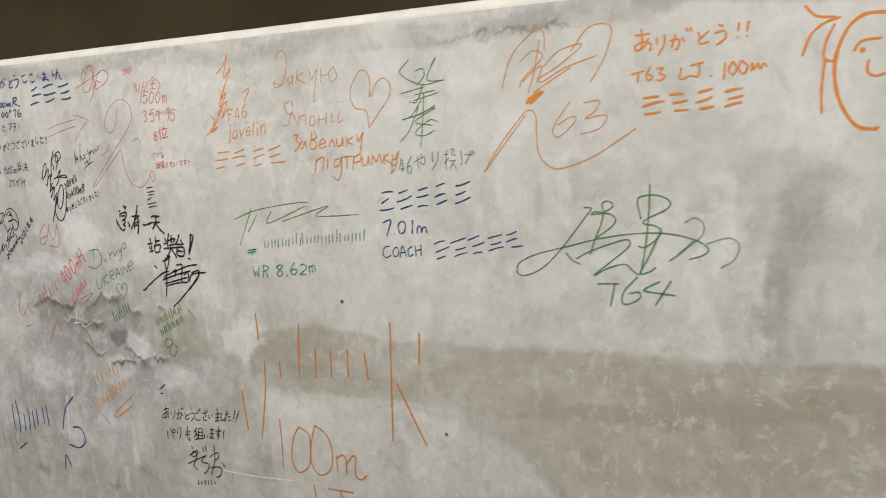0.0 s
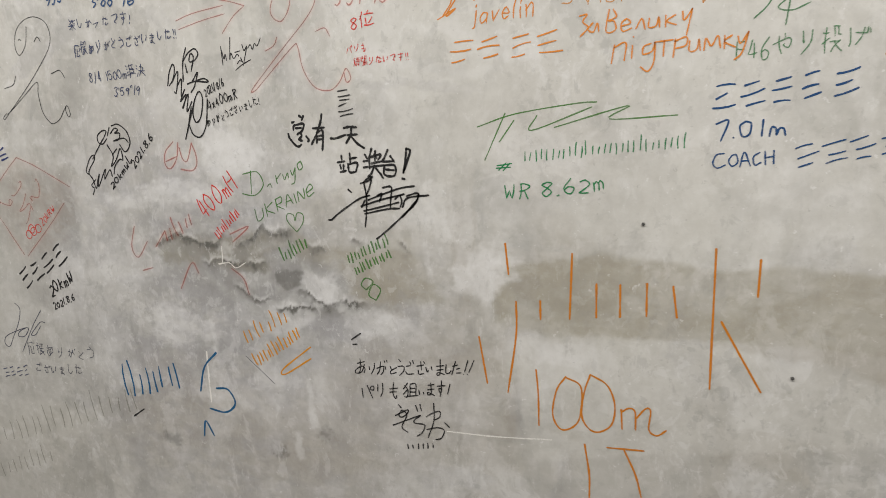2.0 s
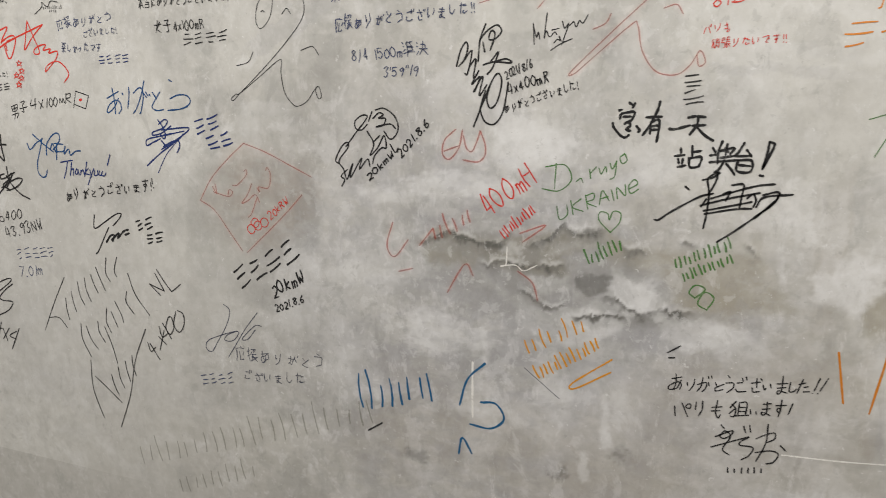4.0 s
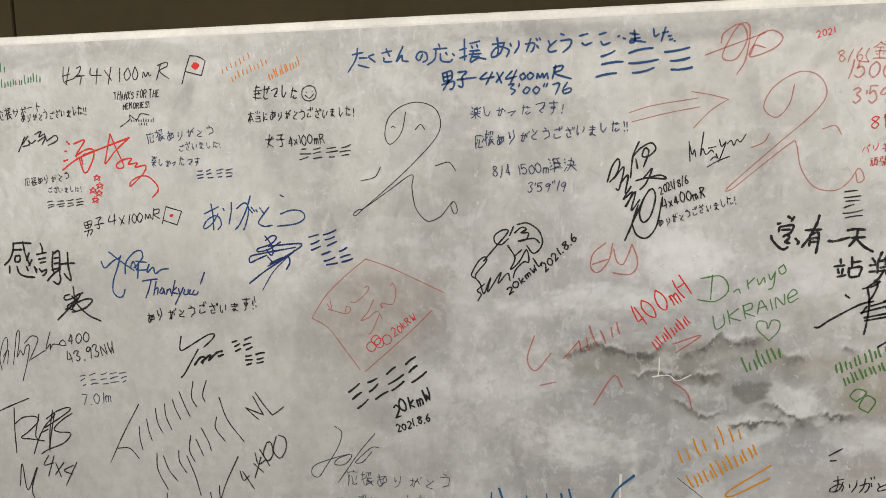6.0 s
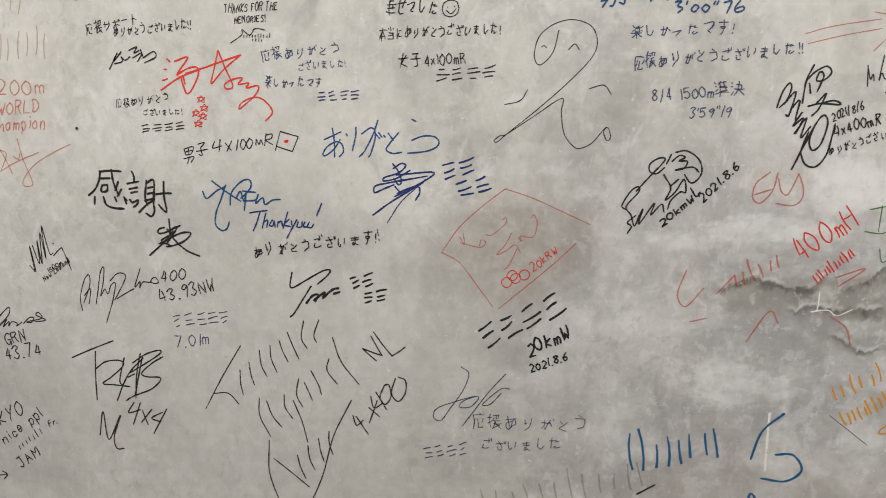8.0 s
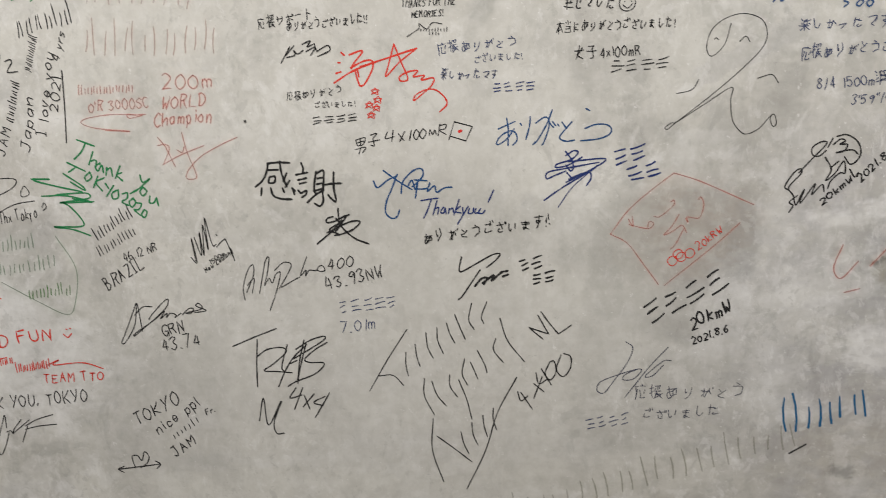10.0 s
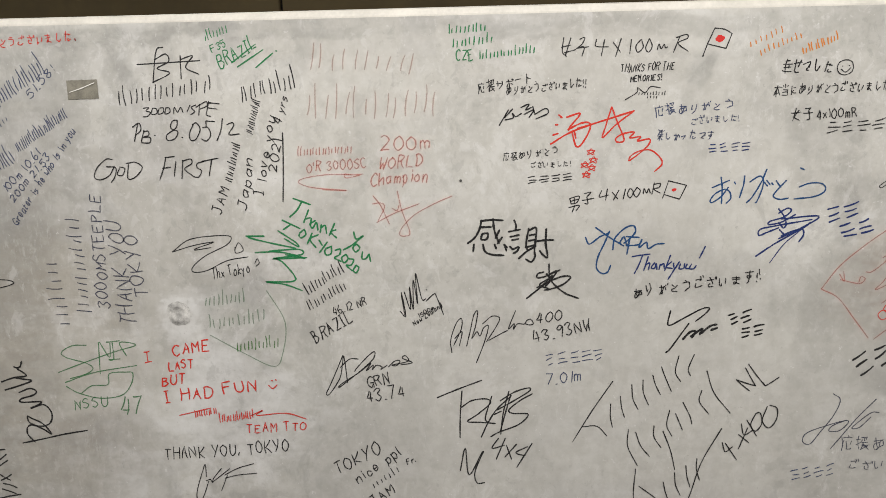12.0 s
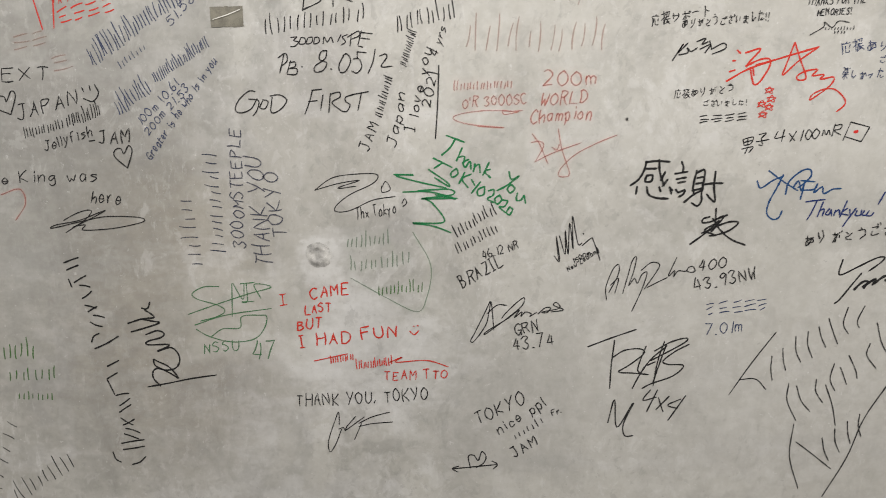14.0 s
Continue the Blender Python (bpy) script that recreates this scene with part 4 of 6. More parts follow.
trace("0,2 27,18 6,0 33,22 4,9", 0.460, 1.693, ORANGE, 6)
trace("106,151 130,166 180,194|0,0 28,45 77,104 95,119 110,108 112,71 118,33 142,9 171,9 226,29 279,62 304,78|0,0 40,50 89,109", 0.369, 1.562, AMBER, 3)
trace("34,64 8,29 0,8 14,0 45,28 38,37 8,21|61,61 90,64 85,47 64,32 96,38 106,33 91,13 55,4", 0.514, 1.629, AMBER, 2.6)
begin("inscription", "bold orange thanks in Japanese with long jump class")
trace("0,37 26,38|11,47 13,24 9,10|24,30 15,15 3,11 1,19 16,25 28,20 27,9|38,29 39,19|52,34 51,17 42,0|62,23 77,24 75,10 70,8|71,32 64,11|82,27 86,20|88,42 92,37|95,43 98,37|109,33 113,23|126,34 111,21 113,14 126,16|142,43 149,40|136,30 151,32 153,20 139,10|174,43 173,30", 0.669, 1.766, ORANGE, 3.6)
trace("0,1 1,0|17,25 15,10|15,2 16,1", 0.841, 1.785, ORANGE, 3.6)
trace("0,17 22,22|12,18 11,1|34,29 26,13 31,5 38,11 30,15|45,24 56,25 50,16 60,11 52,4 45,5|87,23 85,4 103,9|102,26 124,30|117,29 116,8 103,9|136,7 138,6|159,26 158,0|170,27 165,14 173,7 178,17 172,28|184,28 181,15 189,7 195,18 186,29|201,11 202,23 205,14 211,23 215,13 220,22 225,16", 0.664, 1.719, ORANGE, 3.2)
bars(4, 0.683, 1.663, 0.183, 0.0361, 2.5, ORANGE, 4.2, cells=True)
begin("round_drawing", "bold orange marker arcs of a round drawing")
trace("65,176 37,175 15,156 1,118 0,79 11,39 33,6 57,0 64,2", 0.989, 1.630, ORANGE, 5.5)
trace("0,2 2,0", 1.025, 1.750, ORANGE, 9)
trace("0,92 11,123 30,140 52,147|44,137 33,110 31,88 39,81 49,80|33,84 30,36 32,0|1,169 18,152 46,148|73,94 83,108 109,111|94,79 93,62 103,54 118,57", 0.941, 1.657, ORANGE, 4)
begin("inscription", "navy marker writing with long jump distance and coach")
bars(5, 0.110, 1.471, 0.235, 0.0492, 6.9, BLUE, 3.4, cells=True)
trace("0,29 20,35 9,0|29,6 30,5|48,34 39,25 44,8 55,12 57,30 48,34|76,37 75,9|87,9 90,24 97,22 98,11 102,22 109,22 112,11", 0.119, 1.422, BLUE, 3.2)
trace("18,26 5,23 0,8 8,0 21,6|31,23 26,13 32,4 41,11 38,24 31,23|45,3 51,29 62,5|47,13 59,15|76,29 66,21 69,7 79,12|84,31 86,8|98,33 99,10|84,20 99,23", 0.117, 1.374, BLUE, 2.5)
bars(5, 0.250, 1.377, 0.211, 0.0383, 9.6, BLUE, 2.5, cells=True)
begin("inscription", "thin green flourish with long jump record beneath")
trace("0,66 77,91 194,110 237,113|58,93 15,0|46,37 76,79|122,88 112,60 228,104|157,66 295,106 261,82 382,89", -0.329, 1.378, FADEGREEN, 2.5)
trace("5,0 21,15|15,0 29,15|2,9 32,14|0,4 30,7", -0.290, 1.359, GREEN, 2.5)
bars(14, -0.233, 1.378, 0.310, 0.0279, 6.1, GREEN, 2.1)
write('WR 8.62m', -0.271, 1.300, 0.203, 0.0280, 7.9, GREEN, 2.5)
begin("inscription", "big looping green flourish with class number below")
trace("137,138 151,136 140,120 111,81 88,52 53,17 17,0 0,6 5,25 41,44 100,61 167,80 231,92 292,95 341,86 364,72 357,60 333,51|102,50 114,37 130,30|151,125 157,130 173,128 171,110 161,83 150,50|177,126 172,145 182,151 193,145 188,137 175,130|153,125 183,128 198,118 190,103 161,81", 0.441, 1.358, SAGE, 3)
trace("0,30 28,46 87,69 102,68 98,55 66,27 35,0 61,15 93,25 107,16 120,8 140,14 151,23", 0.564, 1.368, SAGE, 3)
trace("22,162 21,108 16,46 9,0|7,100 0,133 12,142 37,143 58,133 53,119 23,103 11,92 34,88 44,78 32,60 14,48 4,50|44,80 25,36 7,0|60,26 80,42 103,66", 0.679, 1.378, SAGE, 3)
trace("10,77 27,86 42,75 38,53 0,21|48,41 85,53 102,41 95,16 73,0", 0.754, 1.397, PALEGREEN, 3)
trace("0,42 40,45|33,45 25,0|75,60 51,32 47,11 59,8 80,21 78,32 59,28|116,55 88,38 98,34 145,31|136,57 109,11", 0.607, 1.311, SAGE, 3.2)
begin("inscription", "tall orange marker strokes with hundred metres below")
trace("59,321 66,257|82,201 82,128 64,0|0,116 18,14|133,208 134,168|197,310 194,176|246,253 247,184|292,255 293,190|342,262 343,197|390,261 399,200", -0.331, 0.890, RUST, 4)
trace("0,271 2,0|76,256 75,187|16,134 91,6", 0.131, 0.957, RUST, 4)
trace("0,123 5,70 7,0|63,117 44,85 36,32 49,3 67,1 89,21 96,58 93,101 63,115|113,128 101,88 97,37 112,11 133,7 158,28 163,71 147,110 113,128|176,63 179,21|176,57 191,68 203,62 205,24|206,49 223,72 233,68 231,29 247,19 264,33", -0.206, 0.826, RUST, 3.4)
trace("0,118 11,51 12,0|46,119 119,125|80,120 104,70 117,23", -0.102, 0.683, RUST, 3.8)
begin("inscription", "red and black race time note with a date")
write('2021', -0.711, 1.817, 0.033, 0.0129, 15.7, RED, 2)
write('8/6(金)', -0.671, 1.772, 0.099, 0.0291, 1.2, PALERED, 2.5)
write('1500m', -0.655, 1.741, 0.108, 0.0320, -1.1, PALERED, 3)
write('3\'59"95', -0.642, 1.690, 0.122, 0.0300, 0.5, PALERED, 3)
write('8位', -0.606, 1.641, 0.057, 0.0272, 5.0, RED, 3)
write('パリも', -0.620, 1.593, 0.053, 0.0171, 4.3, RED, 2.5)
write('頑張りたいです!!', -0.603, 1.568, 0.128, 0.0181, 4.5, RED, 2.5)
bars(1, -0.653, 1.494, 0.045, 0.0259, 3.8, INK, 2.5, cells=True)
bars(1, -0.655, 1.461, 0.049, 0.0290, 5.8, INK, 2.5, cells=True)
begin("inscription", "bold black Chinese writing with a scribbled flourish")
trace("30,75 40,68|42,74 37,65|11,59 17,61|15,52 14,43|16,53 41,57 37,42 31,38|20,47 35,48|23,33 29,37 35,31 27,22 36,20|0,35 3,25 17,10 26,7 33,12|46,30 53,22 50,18|89,78 85,61 72,32 59,12|64,47 94,49|74,38 73,15|74,38 89,42 88,13 86,0|77,30 86,32|76,23 87,24", -0.778, 1.392, BLACK, 5.2)
trace("0,20 13,20 39,28|34,42 48,45 66,44|43,27 67,29|53,43 51,28 39,10|49,28 65,11 83,0", -0.670, 1.398, BLACK, 5.2)
trace("11,47 12,37|0,31 19,34|7,26 9,17|16,27 15,16|7,10 22,14|32,52 33,31|33,40 49,43|27,29 30,11 45,12|29,28 50,31 46,12|69,50 75,41|86,63 80,42 80,20|65,35 76,37|83,44 108,51 101,39|92,51 98,42|95,58 93,37|84,31 109,36|65,22 115,28|92,27 83,9 75,3|95,21 105,10 112,0", -0.656, 1.335, BLACK, 4.7)
trace("14,61 5,43 0,36 26,37|19,48 28,36|5,28 4,8 28,7 29,28 5,28|7,19 27,18|57,64 66,60 61,43 49,13|57,64 55,42 49,13|45,1 52,0", -0.545, 1.335, BLACK, 4.7)
trace("54,81 62,75|0,11 9,12 29,28 80,61 107,70|85,95 104,101 116,111 106,108 92,97|110,111 112,102 106,84 97,67|94,97 99,67 97,28 93,0|86,43 95,59|84,45 136,62 190,76|91,35 137,47 177,58|93,29 148,42 178,45|103,60 145,76 184,89 215,94|139,88 160,90 158,66 156,46|125,70 137,75 130,57|168,64 176,72", -0.686, 1.227, BLACK, 3.9)
trace("60,98 64,86 60,73|65,73 78,93 127,101|75,97 102,104 96,83 69,58 31,24 0,0|104,103 98,88 64,51", -0.566, 1.202, BLACK, 3.9)
begin("inscription", "black looping flourish with a date")
trace("14,0 22,16 13,24 30,40|9,52 0,61 17,92 32,102 33,90 9,59 20,40 28,17 38,41 44,54 37,21 67,68 61,42 82,66 88,49|28,92 55,125 77,150 84,163 70,163 53,150 55,134 69,131 84,144|96,172 87,151|98,157 113,170 124,166 112,158 129,158 123,143 105,139 140,146 154,136", -1.406, 1.266, BLACK, 3.4)
trace("21,120 43,124 68,108 77,84 70,65 56,57 42,74|0,73 16,45 6,19 25,36 42,64 47,37 36,37 18,19 12,0|31,64 14,48|56,46 69,28 76,38", -1.323, 1.322, BLACK, 3.4)
write('2021.8.6', -1.239, 1.338, 0.103, 0.0169, 48.9, BLACK, 3.2)
write('20kmW', -1.320, 1.284, 0.089, 0.0156, 41.8, BLACK, 3.4)
begin("inscription", "faded red marker writing with hurdles event")
write('400mH', -1.028, 1.219, 0.133, 0.0450, 40.4, RED, 3)
bars(3, -1.164, 1.156, 0.116, 0.0452, 26.6, PALERED, 3.5)
bars(6, -0.998, 1.173, 0.098, 0.0254, 42.9, RED, 3)
trace("16,153 0,98 19,72 54,115|29,38 64,48|81,103 114,145|149,0 191,70 211,45|316,150 372,172 322,131|313,66 346,43 359,5", -1.279, 1.038, PALERED, 3)
begin("inscription", "faded green Ukrainian thanks with a small heart")
trace("28,56 26,3|0,2 36,0 61,25 46,54 5,48|71,21 80,28 85,19|97,48 100,29|111,53 98,38|116,51 121,39 129,54 132,43|138,61 143,50 151,67|151,67 148,36 139,29|166,82 157,73 162,62 171,69 166,82", -0.917, 1.285, FADEGREEN, 2.6)
trace("0,27 7,0 23,11 21,32|29,41 35,12|50,46 33,28 56,20|59,54 65,25|59,52 75,59 76,47 62,39 83,31|88,36 93,65 108,45|89,48 105,54|111,68 117,47|124,50 122,73 139,58 138,81|145,71 162,83 155,91 145,77 150,63 165,73", -0.885, 1.225, FADEGREEN, 2.6)
trace("24,0 0,24 2,41 17,39 21,26 28,44 43,41 41,21 24,0", -0.796, 1.205, FADEGREEN, 2.4)
bars(4, -0.814, 1.131, 0.086, 0.0362, 29.2, FADEGREEN, 4)
begin("inscription", "faded olive green scribbled writing with small loops")
bars(6, -0.640, 1.141, 0.120, 0.0260, 25.7, FADEGREEN, 4)
bars(6, -0.622, 1.116, 0.107, 0.0232, 28.5, FADEGREEN, 4)
trace("12,22 0,33 12,49 30,42 12,22|36,0 18,11 30,36 48,25 36,0", -0.610, 1.062, FADEGREEN, 3)
begin("inscription", "ochre marker writing with a double underline")
bars(4, -0.940, 0.919, 0.154, 0.0406, 28.2, OCHRE, 3.5)
bars(7, -0.914, 0.860, 0.168, 0.0349, 34.1, OCHRE, 4)
trace("82,78 0,12 6,0 81,49", -0.837, 0.852, OCHRE, 3.5)
begin("inscription", "blue marker writing in upright strokes")
bars(4, -1.362, 0.717, 0.222, 0.0874, 15.4, STEEL, 5)
trace("63,237 21,192 2,125|53,140 90,142 110,108 79,79 27,81|0,0 9,43 33,6", -1.101, 0.643, STEEL, 5)
trace("39,27 0,0", -1.340, 0.659, INK, 4)
begin("chalk_scratch", "white chalky scratch over grey plaster")
trace("0,136 0,65 1,0", -1.068, 0.743, CHALK, 5)
begin("chalk_scratch", "thin white scratch line in plaster")
trace("0,0 112,7 239,22", -0.410, 0.776, CHALK, 3)
begin("chalk_scratch", "jagged white hairline scratch by the crack")
trace("14,50 12,11 0,6 33,11 52,0 81,15", -1.005, 1.106, CHALK, 2.5)
begin("chalk_scratch", "thin dark scratch line in grey plaster")
trace("0,61 36,34 81,0", -0.946, 0.822, SLATE, 1.6)
begin("inscription", "thin black Japanese thanks aiming for Paris")
trace("4,24 24,31|12,36 13,16 9,1|23,24 15,5 0,0 0,8 16,19 24,14 21,3|35,21 36,13|49,30 48,18 40,3|55,19 72,26 71,13 65,5|65,36 62,16 55,4|76,27 78,19|75,40 76,35|81,42 82,37|89,29 93,20|106,28 91,18 91,11 105,16|112,48 116,43|109,31 123,33 123,22 112,10|130,34 140,37", -0.635, 0.882, INK, 2.6)
trace("0,5 5,0 20,3|11,30 13,24|18,34 20,27|28,22 45,27|38,34 39,14|31,13 33,4 45,7|45,35 48,30|50,22 53,12 56,16|63,26 65,18|75,28 94,32|76,19 92,23|85,46 84,14 77,7 79,14 94,12|99,35 98,16 106,17 111,23|114,33 126,38|121,45 112,14|123,28 131,31|123,19 134,21|150,51 142,24", -0.507, 0.898, INK, 2.6)
trace("0,1 1,0|25,35 13,7|9,2 10,1", -0.368, 0.916, INK, 2.6)
trace("0,22 2,0|14,31 27,2|24,30 31,31 30,22 22,23 24,30|42,38 41,21|54,42 54,23 48,8|83,48 80,23 86,10 90,18|72,31 92,36|72,23 89,27|118,52 107,36|110,45 118,35 116,19 109,18|116,35 106,23|124,50 123,23|124,50 138,52 137,25|124,40 136,42|123,31 136,33|117,20 143,26|145,39 147,29", -0.621, 0.825, INK, 2.6)
trace("0,5 1,0|12,23 27,27|11,12 26,16|19,29 19,5 11,0 12,6 27,1|35,24 54,28|45,38 44,14 39,12 39,19 44,17 41,1|65,33 59,9", -0.465, 0.856, INK, 2.6)
trace("16,70 23,63|7,42 23,52 39,61 37,51 24,41 16,45 25,58 36,47 23,17 37,6|0,17 35,35 71,53 57,41 55,32 80,31 74,12 60,0|59,75 64,61|70,79 73,64|84,51 99,62 117,70 118,57 103,46|104,87 103,45 88,2|85,21 112,30 128,26 121,7 107,0|130,45 141,35", -0.544, 0.751, INK, 2.8)
bars(6, -0.509, 0.717, 0.076, 0.0159, 10.6, INK, 3)
trace("0,11 25,29|3,0 15,2", -0.643, 0.951, INK, 3)
begin("inscription", "faint olive strokes almost rubbed away")
bars(12, -2.077, 0.420, 0.824, 0.0768, 19.4, FAINT, 4)
bars(5, -1.946, 0.357, 0.299, 0.0605, 20.7, FAINT, 4)
begin("diamond_drawing", "thin red line diamond with linked rings")
trace("141,273 95,236 40,184 0,125|0,125 41,103 80,54 119,3|141,273 202,254 279,221 327,200|299,157 240,98 132,0", -1.799, 1.083, PALERED, 2.2)
trace("0,72 12,54 9,79|2,58 47,49 60,61 50,66 46,52|60,78 75,79 103,105 104,118 96,113|118,85 103,56 85,34 105,43 126,58 138,40|132,75 140,66 137,78 165,77 173,109 165,126 160,119|131,51 113,11 102,0", -1.759, 1.174, PALERED, 2)
trace("24,13 20,5 12,0 4,4 0,12 4,20 12,24 20,21 24,13", -1.662, 1.133, RED, 2)
trace("23,12 20,4 12,0 4,3 0,11 4,19 12,23 20,20 23,12", -1.642, 1.144, RED, 2)
trace("23,12 19,4 11,0 3,3 0,11 3,19 11,23 19,20 23,12", -1.622, 1.153, RED, 2)
trace("24,12 20,4 12,0 4,4 0,11 4,19 12,24 20,20 24,12", -1.650, 1.150, RED, 2)
write('20kRW', -1.591, 1.172, 0.072, 0.0184, 39.9, RED, 2)
begin("inscription", "bold black brush strokes with distance and date")
bars(4, -1.700, 0.980, 0.223, 0.0563, 28.6, BLACK, 5, cells=True)
write('20kmW', -1.594, 0.974, 0.105, 0.0290, 30.2, BLACK, 4.5)
write('2021.8.6', -1.589, 0.938, 0.090, 0.0167, 22.9, BLACK, 3.5)
begin("inscription", "thin red looping initials")
trace("31,68 5,44 0,14 16,3 38,29 46,67|3,20 38,33|48,55 55,29 68,22 80,47 86,66|86,66 97,39 97,15 81,0 46,3", -1.141, 1.337, PALERED, 3)
begin("inscription", "pale blue Japanese thanks fading into the plaster")
trace("65,146 83,130 70,89 40,42 18,10 0,16 8,39 55,61 99,76 106,70 87,49 62,47 70,62 99,76|168,135 128,86 91,32 69,0|178,100 159,99 128,71 116,56 135,60 159,88", -1.816, 0.793, SLATE, 2.4)
write('応援ありがとう', -1.724, 0.789, 0.268, 0.0369, 2.8, SLATE, 2)
write('ございました', -1.701, 0.737, 0.187, 0.0318, 4.6, SLATE, 2)
bars(4, -1.837, 0.701, 0.111, 0.0320, 11.4, LIGHTBLUE, 2.5, cells=True)
begin("inscription", "black Japanese women's relay heading")
trace("5,47 2,14 12,3|22,46 9,3|0,24 22,29|7,11 34,18|43,42 55,46 49,31 39,23|39,23 54,23 49,2|35,21 65,24|83,41 82,25 112,23|102,40 95,2|122,34 140,10|141,42 129,0|165,39 162,6|187,38 176,23 181,9 193,20 189,38|207,40 199,19 206,9 214,22 208,40", -2.440, 1.773, INK, 2.6)
trace("0,7 4,20 9,9 16,19 19,11 24,13|52,38 38,0|43,34 67,41 69,32 48,21 72,2", -2.214, 1.780, INK, 2.6)
begin("flag_drawing", "thin black outline flag with red dot")
trace("0,0 10,29|10,29 25,65|25,65 47,62 65,52|65,52 53,18|53,18 10,29", -2.108, 1.769, INK, 2.8)
trace("0,0 11,2", -2.075, 1.809, REDDOT, 15)
begin("inscription", "small black thanks for the memories note")
write('THANKS FOR THE', -2.298, 1.735, 0.126, 0.0179, 2.3, BLACK, 2.2)
write('MEMORIES!', -2.274, 1.713, 0.074, 0.0140, 2.3, BLACK, 2.2)
trace("0,0 28,18 29,29 47,17 60,31 83,28", -2.286, 1.670, INK, 2.2)
bars(10, -2.255, 1.682, 0.068, 0.0080, 0.0, BLACK, 2)
bars(4, -2.234, 1.674, 0.028, 0.0080, 0.0, BLACK, 2)
begin("inscription", "small black Japanese thanks for support")
write('応援サポート', -2.643, 1.691, 0.137, 0.0271, 8.8, BLACK, 2.2)
write('ありがとうございました!!', -2.572, 1.684, 0.193, 0.0240, 5.1, BLACK, 2.2)
trace("0,0 23,38 12,18 33,40|14,13 34,18 32,29 41,21 55,29|53,43 73,51 65,37 79,43|61,26 85,37 73,18|82,45 87,29|87,26 114,40 119,28 90,15", -2.590, 1.612, BLACK, 3)
begin("inscription", "big red brush flourish with small stars")
trace("19,78 27,71|11,54 17,54|5,29 18,33|38,72 71,81 48,51 43,40|41,42 72,57 93,58 94,40 76,7 64,0 58,12 52,35|0,7 47,35 111,58 200,86|61,21 57,40", -2.463, 1.558, RED, 4.2)
trace("82,157 67,105 62,83 94,115 136,147|82,157 97,119 114,78 98,72 94,81 111,92 138,96 127,82 153,85 146,74 175,79 169,60 133,30 127,29 134,41 158,52 181,51 202,33 206,17 189,0|0,106 56,122", -2.399, 1.497, RED, 3.6)
trace("1,0 10,15 17,0 0,10 20,10 1,0", -2.374, 1.538, RED, 2)
trace("1,0 11,16 17,0 0,10 20,10 1,0", -2.368, 1.518, RED, 2)
trace("0,0 10,16 17,0 0,10 19,10 0,0", -2.388, 1.506, RED, 2)
trace("1,0 10,16 17,0 0,10 19,10 1,0", -2.371, 1.499, RED, 2)
trace("1,0 10,16 17,0 0,10 20,10 1,0", -2.384, 1.482, RED, 2)
begin("inscription", "pale blue Japanese thanks, it was fun")
write('応援ありがとう', -2.213, 1.628, 0.185, 0.0260, 5.6, LIGHTBLUE, 2.2)
write('ございました!', -2.128, 1.609, 0.113, 0.0209, 4.0, LIGHTBLUE, 2.2)
write('楽しかったです', -2.208, 1.570, 0.135, 0.0249, 2.1, LIGHTBLUE, 2.5)
bars(4, -2.087, 1.541, 0.105, 0.0230, 2.7, NAVY, 2.5, cells=True)
begin("inscription", "small black Japanese thanks note")
write('応援ありがとう', -2.581, 1.523, 0.139, 0.0219, 7.4, BLACK, 2)
write('ございました!', -2.512, 1.504, 0.100, 0.0179, 4.0, BLACK, 2)
bars(4, -2.519, 1.465, 0.114, 0.0199, 5.0, BLACK, 2.2, cells=True)
begin("inscription", "black Japanese men's relay heading")
trace("2,34 6,20|2,34 25,40 20,24 6,20|5,27 22,32|13,36 14,21|0,11 26,17 18,3|15,17 9,0|38,46 54,50 44,38|44,38 47,21 39,22|33,29 62,35|80,54 75,38 97,43|94,58 90,30|106,50 120,33|122,55 109,30|138,58 133,33|148,59 143,45 150,36 157,50 150,60|166,62 158,48 165,38 174,53 166,62", -2.416, 1.396, BLACK, 2.6)
trace("0,1 2,14 8,3 13,14 17,3|26,28 21,0|24,24 40,27 38,17 25,13 41,3", -2.235, 1.441, BLACK, 2.6)
begin("flag_drawing", "small black outline flag with red dot")
trace("0,2 13,45|13,45 56,34|56,34 41,0|41,0 4,11", -2.188, 1.429, INK, 2.8, straight=True)
trace("0,0 6,2", -2.164, 1.451, REDDOT, 7)
begin("inscription", "faded orange slanted writing")
bars(7, -2.001, 1.789, 0.089, 0.0183, 24.0, ORANGE, 2.5)
bars(10, -1.976, 1.770, 0.106, 0.0178, 22.7, ORANGE, 2.5)
bars(6, -1.880, 1.770, 0.087, 0.0201, 22.4, ORANGE, 3)
begin("inscription", "black Japanese words of happiness and thanks")
write('幸せでした', -1.925, 1.727, 0.114, 0.0330, 0.0, BLACK, 3)
write('本当にありがとうございました!', -1.941, 1.674, 0.266, 0.0250, 2.4, BLACK, 2.5)
write('女子4x100mR', -1.896, 1.617, 0.148, 0.0280, 3.1, BLACK, 2.5)
bars(4, -1.815, 1.586, 0.135, 0.0290, 3.0, BLACK, 2.5, cells=True)
trace("36,17 31,30 18,34 4,28 0,15 6,3 20,0 32,6 36,17|11,20 12,19|26,21 27,20|8,13 19,6 30,16", -1.801, 1.722, BLACK, 2.2)
begin("inscription", "blue marker Japanese thanks")
